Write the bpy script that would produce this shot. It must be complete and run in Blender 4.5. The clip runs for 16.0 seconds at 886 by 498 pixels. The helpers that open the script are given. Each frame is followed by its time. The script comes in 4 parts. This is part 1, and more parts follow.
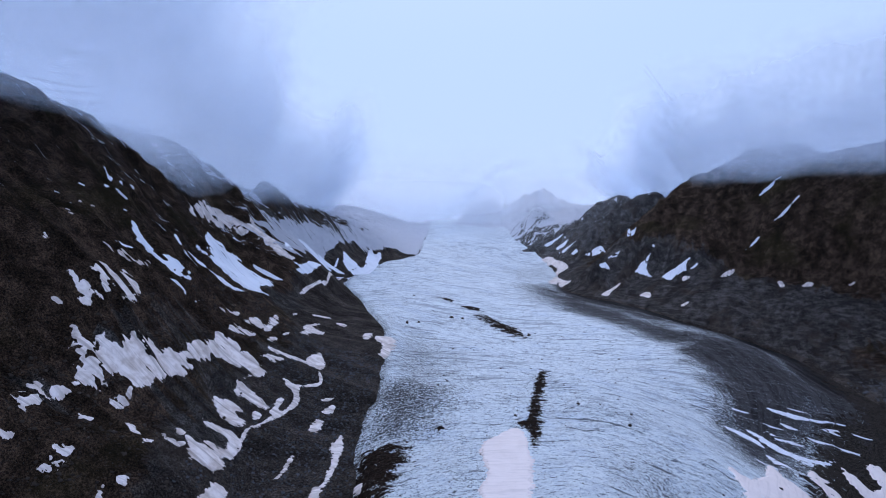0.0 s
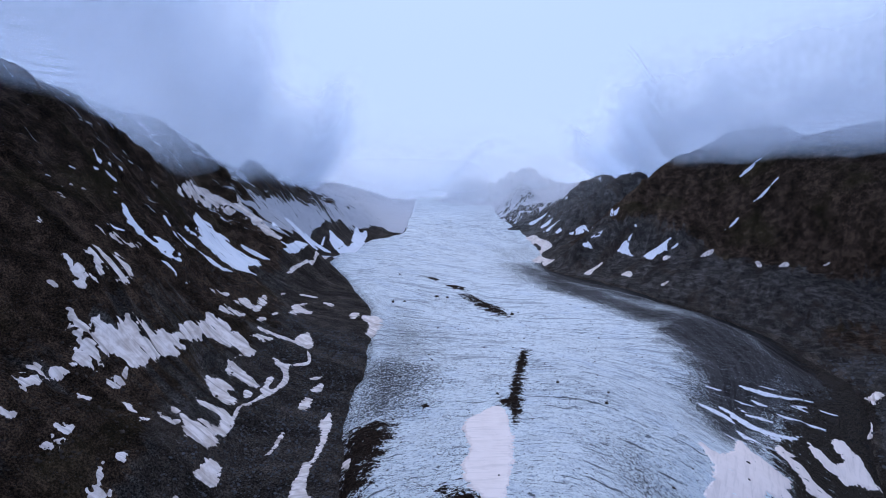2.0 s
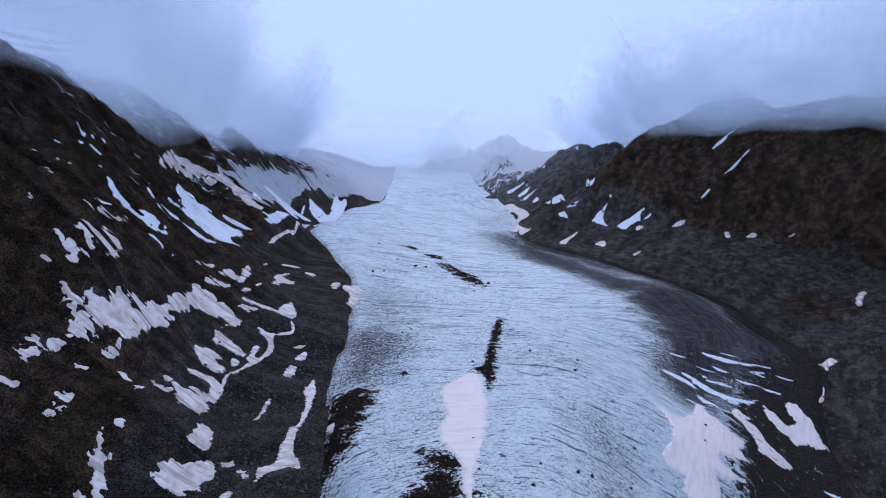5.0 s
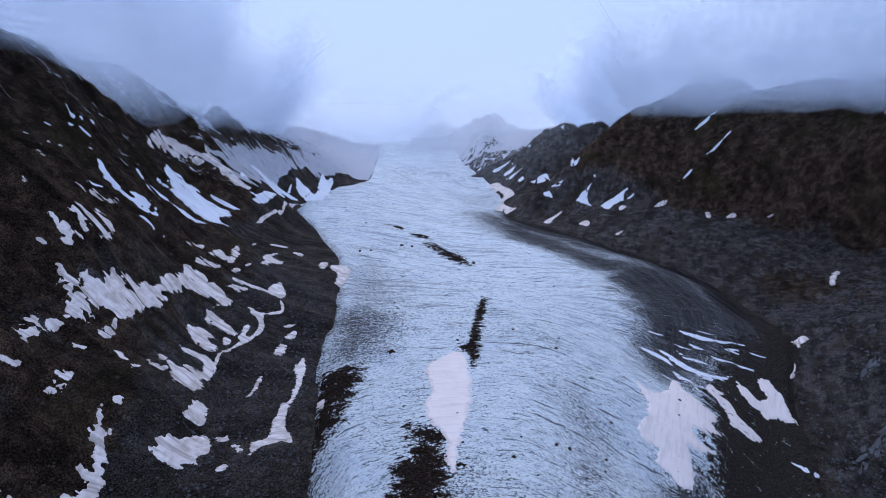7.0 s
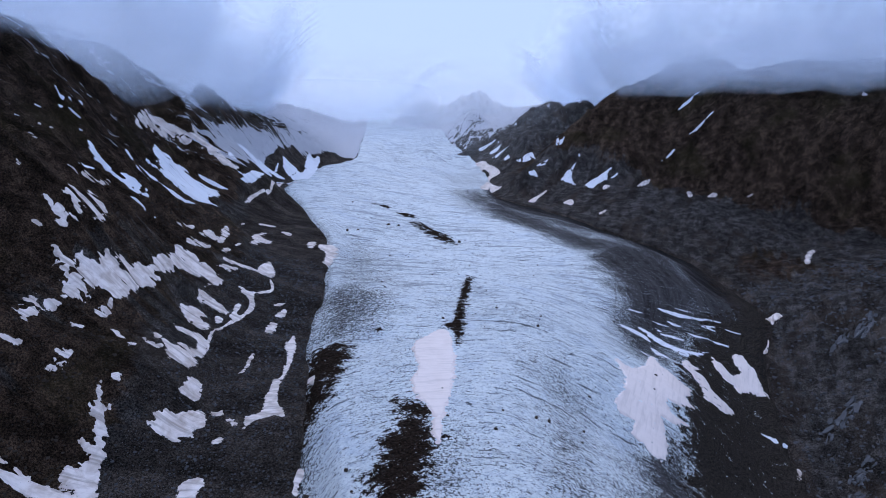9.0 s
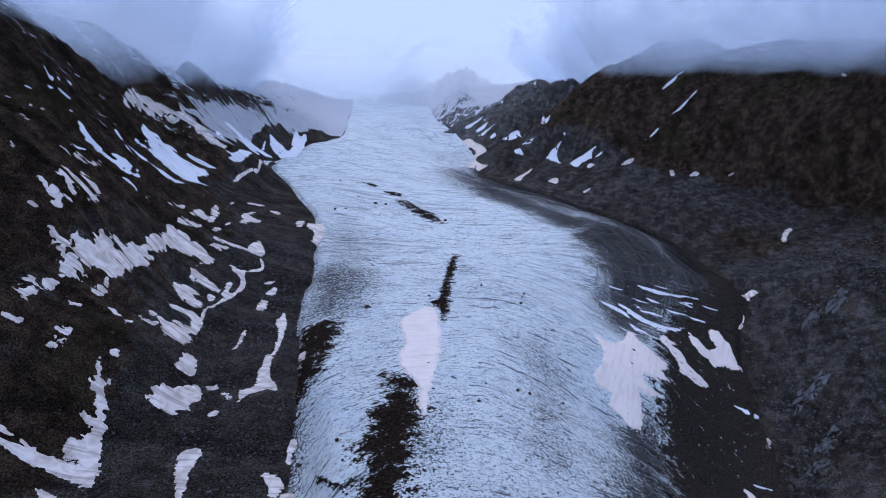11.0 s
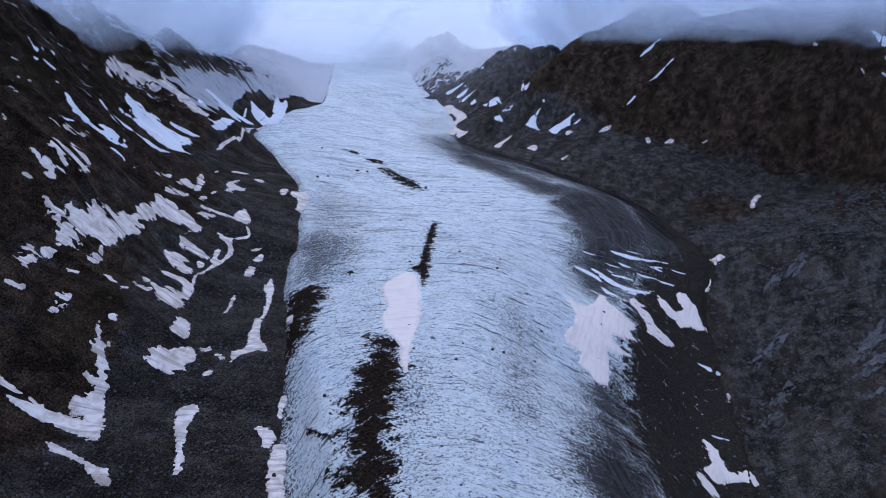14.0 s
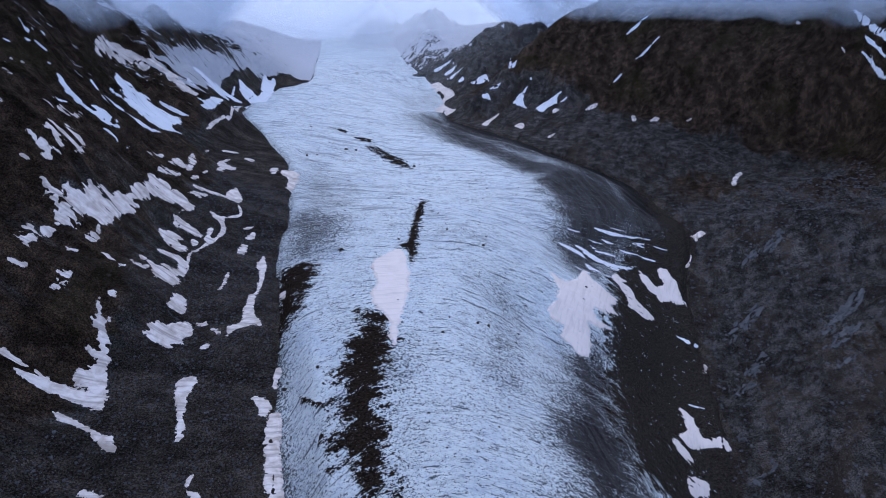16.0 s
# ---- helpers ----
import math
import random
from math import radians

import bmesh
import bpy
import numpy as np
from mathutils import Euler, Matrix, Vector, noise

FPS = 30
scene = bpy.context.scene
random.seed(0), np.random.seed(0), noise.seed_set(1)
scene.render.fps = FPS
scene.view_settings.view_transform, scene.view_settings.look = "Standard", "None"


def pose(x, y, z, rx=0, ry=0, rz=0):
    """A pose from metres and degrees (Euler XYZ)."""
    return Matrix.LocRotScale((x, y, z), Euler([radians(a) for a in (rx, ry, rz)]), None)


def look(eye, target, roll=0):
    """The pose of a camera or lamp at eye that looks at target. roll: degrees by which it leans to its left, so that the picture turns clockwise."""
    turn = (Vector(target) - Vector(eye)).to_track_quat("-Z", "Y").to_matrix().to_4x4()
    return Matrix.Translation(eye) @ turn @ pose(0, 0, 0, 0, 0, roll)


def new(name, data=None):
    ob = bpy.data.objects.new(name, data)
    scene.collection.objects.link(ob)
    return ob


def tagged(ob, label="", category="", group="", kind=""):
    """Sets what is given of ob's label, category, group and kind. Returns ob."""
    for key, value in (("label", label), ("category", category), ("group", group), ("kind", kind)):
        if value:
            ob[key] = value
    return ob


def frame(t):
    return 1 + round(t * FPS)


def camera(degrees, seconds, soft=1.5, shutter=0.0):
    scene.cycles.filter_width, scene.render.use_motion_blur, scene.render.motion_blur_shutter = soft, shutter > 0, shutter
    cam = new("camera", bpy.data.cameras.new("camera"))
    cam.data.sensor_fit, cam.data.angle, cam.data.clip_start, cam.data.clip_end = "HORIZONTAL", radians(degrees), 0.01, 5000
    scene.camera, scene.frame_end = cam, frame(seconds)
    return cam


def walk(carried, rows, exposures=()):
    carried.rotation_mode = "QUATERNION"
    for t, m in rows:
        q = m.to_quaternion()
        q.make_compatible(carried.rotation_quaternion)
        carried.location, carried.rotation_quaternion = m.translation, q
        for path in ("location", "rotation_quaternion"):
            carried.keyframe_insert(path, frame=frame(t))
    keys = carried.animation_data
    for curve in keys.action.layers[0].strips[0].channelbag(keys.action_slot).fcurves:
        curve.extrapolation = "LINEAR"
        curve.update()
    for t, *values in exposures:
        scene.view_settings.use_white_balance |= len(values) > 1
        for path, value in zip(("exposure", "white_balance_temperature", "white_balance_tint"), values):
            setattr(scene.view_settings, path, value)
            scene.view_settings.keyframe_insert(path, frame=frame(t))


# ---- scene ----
cam = camera(66.98, 16.0, soft=0.75)
PATH = [
    (0, (0.00, 0.00, 170.00), (0.00, 500.00, 170.00), 0.00),
    (1, (0.07, -8.23, 173.69), (5.52, 491.66, 164.49), 0.15),
    (2, (-0.03, -16.33, 177.22), (10.86, 483.22, 159.09), 0.30),
    (3, (-0.27, -24.37, 180.64), (16.06, 474.64, 153.74), 0.44),
    (4, (-0.61, -32.41, 183.96), (21.12, 465.85, 148.42), 0.58),
    (5, (-1.03, -40.50, 187.21), (26.07, 456.81, 143.11), 0.72),
    (6, (-1.50, -48.70, 190.40), (30.93, 447.46, 137.77), 0.85),
    (7, (-2.00, -57.04, 193.54), (35.68, 437.77, 132.41), 0.98),
    (8, (-2.53, -65.55, 196.65), (40.34, 427.71, 127.00), 1.10),
    (9, (-3.06, -74.26, 199.74), (44.89, 417.26, 121.56), 1.21),
    (10, (-3.60, -83.18, 202.80), (49.32, 406.39, 116.08), 1.32),
    (11, (-4.15, -92.31, 205.84), (53.61, 395.12, 110.58), 1.41),
    (12, (-4.70, -101.67, 208.86), (57.72, 383.44, 105.08), 1.49),
    (13, (-5.28, -111.24, 211.86), (61.63, 371.38, 99.59), 1.57),
    (14, (-5.90, -121.00, 214.82), (65.29, 358.97, 94.16), 1.62),
    (15, (-6.57, -130.94, 217.74), (68.67, 346.26, 88.81), 1.67),
    (16, (-7.32, -141.02, 220.59), (71.72, 333.30, 83.58), 1.69),
]
walk(cam, [(t, look(eye, target, roll)) for t, eye, target, roll in PATH])

scene.cycles.transparent_max_bounces = 48

# ---- overcast sky and a weak, wide sun
world = bpy.data.worlds.new("overcast_sky")
scene.world = world
world.use_nodes = True
wn, wl = world.node_tree.nodes, world.node_tree.links
wn.clear()
w_out, w_back = wn.new("ShaderNodeOutputWorld"), wn.new("ShaderNodeBackground")
w_sky = wn.new("ShaderNodeTexSky")
w_sky.sky_type, w_sky.sun_disc = "NISHITA", False
w_sky.sun_elevation, w_sky.sun_rotation = radians(45), radians(0)
w_str = wn.new("ShaderNodeVectorMath")
w_str.operation = "SCALE"
w_str.inputs["Scale"].default_value = 0.10
wl.new(w_sky.outputs[0], w_str.inputs[0])
w_co, w_sep, w_ramp = wn.new("ShaderNodeTexCoord"), wn.new("ShaderNodeSeparateXYZ"), wn.new("ShaderNodeValToRGB")
wl.new(w_co.outputs["Generated"], w_sep.inputs[0])
wl.new(w_sep.outputs["Z"], w_ramp.inputs[0])
w_ramp.color_ramp.elements[0].position, w_ramp.color_ramp.elements[0].color = 0.0, (0.515, 0.68, 1.165, 1)
w_ramp.color_ramp.elements[1].position, w_ramp.color_ramp.elements[1].color = 0.75, (0.655, 0.835, 1.36, 1)
w_mid = w_ramp.color_ramp.elements.new(0.3)
w_mid.color = (0.545, 0.735, 1.215, 1)
w_mix = wn.new("ShaderNodeMixRGB")
w_mix.inputs[0].default_value = 0.88
wl.new(w_str.outputs[0], w_mix.inputs[1])
wl.new(w_ramp.outputs[0], w_mix.inputs[2])
wl.new(w_mix.outputs[0], w_back.inputs[0])
wl.new(w_back.outputs[0], w_out.inputs[0])

sun = new("sun", bpy.data.lights.new("sun", "SUN"))
sun.data.energy, sun.data.angle, sun.data.color = 0.7, radians(40), (1.0, 0.95, 0.9)
sun.matrix_world = look((-150, 900, 900), (0, 0, 0))

# ---- materials


class Tree:
    """A node material: short calls for nodes, sums and mixes."""

    def __init__(self, name):
        self.mat = bpy.data.materials.new(name)
        self.mat.use_nodes = True
        self.nodes, self.links = self.mat.node_tree.nodes, self.mat.node_tree.links
        self.shader = self.nodes["Principled BSDF"]
        self.out = self.nodes["Material Output"]

    def put(self, socket, value):
        if hasattr(value, "links"):
            self.links.new(value, socket)
        else:
            socket.default_value = value

    def math(self, op, a, b=0.0, c=0.0):
        n = self.nodes.new("ShaderNodeMath")
        n.operation = op
        for k, v in enumerate((a, b, c)):
            self.put(n.inputs[k], v)
        return n.outputs[0]

    def step(self, v, lo, hi):
        n = self.nodes.new("ShaderNodeMapRange")
        n.interpolation_type = "SMOOTHSTEP"
        self.put(n.inputs[0], v)
        self.put(n.inputs[1], lo)
        self.put(n.inputs[2], hi)
        return n.outputs[0]

    def attr(self, name, vector=False):
        n = self.nodes.new("ShaderNodeAttribute")
        n.attribute_name = name
        return n.outputs["Vector" if vector else "Fac"]

    def place(self):
        return self.nodes.new("ShaderNodeNewGeometry").outputs["Position"]

    def scaled(self, vec, sx, sy, sz):
        n = self.nodes.new("ShaderNodeVectorMath")
        n.operation = "MULTIPLY"
        self.put(n.inputs[0], vec)
        n.inputs[1].default_value = (sx, sy, sz)
        return n.outputs[0]

    def noise(self, vec, scale, detail=4.0, rough=0.55, warp=0.0):
        n = self.nodes.new("ShaderNodeTexNoise")
        self.put(n.inputs["Vector"], vec)
        n.inputs["Scale"].default_value, n.inputs["Detail"].default_value = scale, detail
        n.inputs["Roughness"].default_value, n.inputs["Distortion"].default_value = rough, warp
        return n.outputs["Fac"]

    def cells(self, vec, scale, feature="F1"):
        n = self.nodes.new("ShaderNodeTexVoronoi")
        n.feature = feature
        self.put(n.inputs["Vector"], vec)
        n.inputs["Scale"].default_value = scale
        return n.outputs["Distance"], n.outputs.get("Color")

    def mix(self, fac, a, b):
        n = self.nodes.new("ShaderNodeMixRGB")
        self.put(n.inputs[0], fac)
        for k, v in ((1, a), (2, b)):
            self.put(n.inputs[k], (*v, 1) if isinstance(v, tuple) else v)
        return n.outputs[0]

    def times(self, col, fac):
        n = self.nodes.new("ShaderNodeVectorMath")
        n.operation = "SCALE"
        self.put(n.inputs[0], col)
        self.put(n.inputs["Scale"], fac)
        return n.outputs[0]

    def bump(self, height, strength, distance):
        n = self.nodes.new("ShaderNodeBump")
        self.put(n.inputs["Height"], height)
        n.inputs["Strength"].default_value, n.inputs["Distance"].default_value = strength, distance
        return n.outputs[0]

    def done(self, color, rough=0.9, normal=None, specular=0.3):
        self.put(self.shader.inputs["Base Color"], color)
        self.put(self.shader.inputs["Roughness"], rough)
        self.put(self.shader.inputs["Specular IOR Level"], specular)
        if normal is not None:
            self.put(self.shader.inputs["Normal"], normal)
        return self.mat


def land_material():
    t = Tree("scree_turf_and_rock")
    p, fall = t.place(), t.attr("fall", True)
    big, mid, fine = t.noise(p, 0.011, 5), t.noise(p, 0.06, 9, 0.72), t.noise(p, 0.8, 6, 0.8)
    streak = t.noise(t.scaled(fall, 0.10, 0.022, 0), 1.0, 6, 0.62, 0.5)
    turf = t.mix(t.step(fine, 0.42, 0.62), (0.025, 0.0165, 0.0118), (0.142, 0.092, 0.061))
    turf = t.mix(t.step(mid, 0.42, 0.62), t.times(turf, 0.5), t.times(turf, 1.4))
    turf = t.mix(t.math("MULTIPLY", t.step(big, 0.5, 0.66), 0.5), turf, (0.046, 0.038, 0.015))
    stone = t.mix(t.step(fine, 0.42, 0.60), (0.027, 0.0240, 0.0218), (0.180, 0.162, 0.150))
    stone = t.mix(t.step(mid, 0.42, 0.62), t.times(stone, 0.5), t.times(stone, 1.35))
    earth = t.step(t.noise(t.scaled(fall, 0.022, 0.008, 0), 1.0, 6, 0.66, 0.7), 0.48, 0.64)
    stone = t.mix(t.math("MULTIPLY", earth, 0.72), stone, t.mix(fine, (0.020, 0.0145, 0.0112), (0.118, 0.086, 0.066)))
    stone = t.mix(t.math("MULTIPLY", t.step(streak, 0.52, 0.66), 0.6), stone, (0.015, 0.0135, 0.0125))
    gravel = t.mix(t.step(fine, 0.42, 0.62), (0.031, 0.0245, 0.0200), (0.160, 0.130, 0.110))
    gravel = t.mix(t.step(t.noise(t.scaled(fall, 0.05, 0.012, 0), 1.0, 7, 0.7, 0.4), 0.42, 0.62), t.times(gravel, 0.72), t.times(gravel, 1.15))
    gravel = t.mix(t.step(mid, 0.44, 0.60), t.times(gravel, 0.7), t.times(gravel, 1.2))
    # bare ribs of rock and runs of stone break the turf along the fall line
    turfy = t.step(t.math("ADD", t.attr("turf"), t.math("MULTIPLY", t.math("SUBTRACT", streak, 0.5), 1.5)), 0.34, 0.6)
    col = t.mix(turfy, stone, turf)
    grav = t.step(t.math("ADD", t.attr("gravel"), t.math("MULTIPLY", t.math("SUBTRACT", mid, 0.5), 1.0)), 0.4, 0.6)
    col = t.mix(grav, col, gravel)
    # single pale blocks of several sizes, here thick, there thin
    for scale, radius, share in ((0.30, 0.20, 0.90), (0.62, 0.30, 0.80), (1.3, 0.36, 0.72)):
        dist, tint = t.cells(p, scale)
        sep = t.nodes.new("ShaderNodeSeparateColor")
        t.put(sep.inputs[0], tint)
        lone = t.math("MULTIPLY", t.step(dist, radius, radius * 0.75), t.step(t.math("ADD", sep.outputs[0], t.math("MULTIPLY", t.math("SUBTRACT", mid, 0.5), 0.7)), share, share + 0.03))
        col = t.mix(t.math("MULTIPLY", lone, t.math("SUBTRACT", 0.85, t.math("MULTIPLY", turfy, 0.6))), col, t.mix(sep.outputs[1], (0.050, 0.048, 0.047), (0.22, 0.212, 0.21)))
    tone = t.noise(t.scaled(fall, 0.030, 0.009, 0), 1.0, 5, 0.6, 0.8)
    col = t.mix(t.step(tone, 0.36, 0.62), t.times(col, 0.66), t.times(col, 1.25))
    # old snow left in gullies and on ledges
    snowy = t.noise(t.scaled(fall, 0.050, 0.012, 0), 1.0, 8, 0.64, 0.7)
    up = t.nodes.new("ShaderNodeSeparateXYZ")
    geo = t.nodes.new("ShaderNodeNewGeometry")
    t.put(up.inputs[0], geo.outputs["Normal"])
    ledge = t.math("MULTIPLY", t.math("SUBTRACT", up.outputs["Z"], 0.72), 0.30)
    lim = t.math("SUBTRACT", 0.92, t.math("MULTIPLY", t.attr("snow"), 0.5))
    white = t.step(t.math("ADD", snowy, ledge), lim, t.math("ADD", lim, 0.012))
    tiny = t.math("ADD", t.noise(t.scaled(fall, 0.22, 0.06, 0), 1.0, 6, 0.68, 0.6), t.math("MULTIPLY", ledge, 0.6))
    lim2 = t.math("SUBTRACT", 0.83, t.math("MULTIPLY", t.attr("snow"), 0.32))
    white = t.math("MAXIMUM", white, t.step(tiny, lim2, t.math("ADD", lim2, 0.012)))
    col = t.mix(white, col, t.mix(mid, (0.66, 0.66, 0.70), (0.82, 0.81, 0.84)))
    h = t.math("ADD", t.math("MULTIPLY", mid, 4.5), t.math("MULTIPLY", fine, 1.6))
    return t.done(col, 0.92, t.bump(h, 1.0, 2.6), 0.04)


def ice_material():
    t = Tree("dirty_glacier_ice")
    p, flow = t.place(), t.attr("flow", True)
    big, mid, fine = t.noise(p, 0.02, 5), t.noise(p, 0.16, 8, 0.7, 0.4), t.noise(p, 0.6, 7, 0.8)
    lump = t.noise(t.scaled(flow, 0.24, 0.44, 0), 1.0, 7, 0.72, 1.2)
    band = t.noise(t.scaled(flow, 0.02, 0.22, 0), 1.0, 6, 0.62, 0.8)
    dash = t.noise(t.scaled(flow, 0.12, 0.40, 0), 1.0, 5, 0.66, 1.1)
    along = t.noise(t.scaled(flow, 0.16, 0.007, 0), 1.0, 6, 0.66, 0.5)
    speck = t.noise(p, 0.55, 6, 0.74, 0.3)
    col = t.mix(t.step(lump, 0.36, 0.48), (0.375, 0.44, 0.51), (0.84, 0.89, 0.895))
    col = t.mix(t.math("MULTIPLY", t.step(mid, 0.55, 0.63), 0.35), col, (0.46, 0.52, 0.61))
    col = t.mix(t.math("MULTIPLY", t.step(fine, 0.59, 0.65), 0.7), col, (0.20, 0.23, 0.27))
    col = t.mix(t.math("MULTIPLY", t.step(big, 0.50, 0.70), 0.25), col, (0.50, 0.60, 0.74))
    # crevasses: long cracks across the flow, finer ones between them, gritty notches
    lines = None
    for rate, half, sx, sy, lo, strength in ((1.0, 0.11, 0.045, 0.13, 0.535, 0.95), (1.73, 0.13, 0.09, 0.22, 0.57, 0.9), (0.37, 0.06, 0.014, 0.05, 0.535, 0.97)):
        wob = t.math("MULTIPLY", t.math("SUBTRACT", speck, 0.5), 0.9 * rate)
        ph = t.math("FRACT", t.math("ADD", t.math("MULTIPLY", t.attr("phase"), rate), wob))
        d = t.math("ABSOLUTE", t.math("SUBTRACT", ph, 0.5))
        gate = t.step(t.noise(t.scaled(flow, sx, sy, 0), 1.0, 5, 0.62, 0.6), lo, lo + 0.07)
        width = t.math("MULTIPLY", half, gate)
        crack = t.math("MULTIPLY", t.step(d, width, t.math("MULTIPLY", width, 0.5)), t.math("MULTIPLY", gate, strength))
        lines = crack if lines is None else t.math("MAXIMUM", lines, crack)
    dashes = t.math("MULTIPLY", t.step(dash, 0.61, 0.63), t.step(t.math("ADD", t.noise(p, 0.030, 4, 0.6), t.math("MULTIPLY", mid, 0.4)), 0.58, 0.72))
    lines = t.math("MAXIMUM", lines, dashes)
    # grit and the shade down in the cracks, both put into the colour
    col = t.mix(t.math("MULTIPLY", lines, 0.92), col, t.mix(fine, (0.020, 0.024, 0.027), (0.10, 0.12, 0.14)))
    # grey threads across the flow, kept faint near the camera, stronger from Y 430 to 700
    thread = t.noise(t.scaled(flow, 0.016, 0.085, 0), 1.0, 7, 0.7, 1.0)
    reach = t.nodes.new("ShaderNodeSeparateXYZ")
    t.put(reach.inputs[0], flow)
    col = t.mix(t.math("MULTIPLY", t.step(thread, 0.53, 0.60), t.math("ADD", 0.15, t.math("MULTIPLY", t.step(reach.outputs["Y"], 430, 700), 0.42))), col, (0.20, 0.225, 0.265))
    soot = t.attr("soot")
    peppered = t.step(t.math("ADD", speck, t.math("MULTIPLY", soot, 0.34)), 0.63, 0.65)
    col = t.mix(t.math("MULTIPLY", peppered, 0.9), col, (0.024, 0.026, 0.028))
    mottle = t.math("ADD", t.math("MULTIPLY", t.math("SUBTRACT", along, 0.5), 1.0), t.math("ADD", t.math("MULTIPLY", t.math("SUBTRACT", speck, 0.5), 1.5), t.math("MULTIPLY", t.math("SUBTRACT", band, 0.5), 1.1)))
    haze = t.math("MULTIPLY", t.step(t.math("ADD", soot, t.math("MULTIPLY", mottle, t.math("MULTIPLY", t.step(soot, 0.15, 0.4), t.math("SUBTRACT", 1.0, t.math("MULTIPLY", t.step(soot, 0.7, 0.95), 0.75))))), 0.36, 0.72), 0.96)
    grit = t.mix(t.step(along, 0.40, 0.60), (0.030, 0.027, 0.027), (0.082, 0.077, 0.078))
    grit = t.times(grit, t.math("SUBTRACT", 1.0, t.math("MULTIPLY", t.step(soot, 0.75, 1.0), 0.6)))
    col = t.mix(haze, col, t.mix(t.step(fine, 0.40, 0.62), t.times(grit, 0.6), t.times(grit, 1.3)))
    # rubble lying on the ice, its rim frayed
    fray = t.math("ADD", t.math("MULTIPLY", t.math("SUBTRACT", speck, 0.5), 1.6), t.math("MULTIPLY", t.math("SUBTRACT", t.noise(p, 0.10, 7, 0.68), 0.5), 2.0))
    fray = t.math("ADD", fray, t.math("ADD", t.math("MULTIPLY", t.math("SUBTRACT", dash, 0.5), 0.9), t.math("MULTIPLY", t.math("SUBTRACT", band, 0.5), 0.4)))
    held = t.step(t.attr("rubble"), 0.0, 0.06)
    cover = t.math("MULTIPLY", held, t.step(t.math("ADD", t.attr("rubble"), fray), 0.49, 0.55))
    brown = t.mix(t.step(fine, 0.42, 0.64), (0.010, 0.0070, 0.0056), (0.052, 0.034, 0.025))
    grey = t.mix(t.step(fine, 0.42, 0.62), (0.0145, 0.0116, 0.0096), (0.080, 0.067, 0.056))
    rub = t.mix(t.step(t.math("ADD", t.attr("greyness"), t.math("MULTIPLY", t.math("SUBTRACT", mid, 0.5), 1.6)), 0.3, 0.7), brown, grey)
    dist, tint = t.cells(p, 0.9)
    sep = t.nodes.new("ShaderNodeSeparateColor")
    t.put(sep.inputs[0], tint)
    rub = t.mix(t.math("MULTIPLY", t.step(dist, 0.28, 0.2), t.step(sep.outputs[0], 0.8, 0.84)), rub, t.mix(sep.outputs[1], (0.05, 0.047, 0.045), (0.13, 0.125, 0.12)))
    col = t.mix(cover, col, rub)
    h = t.math("ADD", t.math("MULTIPLY", lump, 1.5), t.math("ADD", t.math("MULTIPLY", fine, 0.7), t.math("MULTIPLY", lines, -1.0)))
    h = t.math("ADD", h, t.math("MULTIPLY", mid, 2.0))
    dull = t.math("MAXIMUM", cover, haze)
    return t.done(col, t.math("ADD", 0.6, t.math("MULTIPLY", dull, 0.35)), t.bump(h, 1.0, 1.0), t.math("SUBTRACT", 0.24, t.math("MULTIPLY", dull, 0.22)))


def snow_material(name, clean, dusty, amount):
    t = Tree(name)
    p = t.place()
    mid, fine = t.noise(p, 0.11, 5, 0.6, 0.6), t.noise(p, 1.4, 4, 0.6)
    run = t.noise(t.scaled(t.attr("fall", True), 0.28, 0.03, 0), 1.0, 5, 0.6, 0.4)
    col = t.mix(t.math("MULTIPLY", t.step(mid, 0.35, 0.75), amount), clean, dusty)
    col = t.mix(t.math("MULTIPLY", t.step(run, 0.46, 0.66), amount * 0.75), col, tuple(v * 0.6 for v in dusty))
    grain = t.step(t.noise(p, 2.2, 3, 0.7), 0.68, 0.76)
    col = t.mix(t.math("MULTIPLY", grain, 0.6), col, (0.10, 0.085, 0.075))
    return t.done(col, 0.75, t.bump(t.math("ADD", mid, t.math("MULTIPLY", fine, 0.15)), 0.3, 0.5), 0.25)


def rock_material(name, dark, pale):
    t = Tree(name)
    p = t.place()
    mid, fine = t.noise(p, 0.6, 6, 0.62), t.noise(p, 3.5, 5, 0.65)
    info = t.nodes.new("ShaderNodeObjectInfo").outputs["Random"]
    isle = t.nodes.new("ShaderNodeNewGeometry").outputs["Random Per Island"]
    tone = t.math("ADD", t.math("MULTIPLY", mid, 0.6), t.math("MULTIPLY", t.math("ADD", info, isle), 0.28))
    col = t.mix(tone, dark, pale)
    return t.done(col, 0.9, t.bump(t.math("ADD", mid, t.math("MULTIPLY", fine, 0.4)), 0.7, 0.4), 0.08)


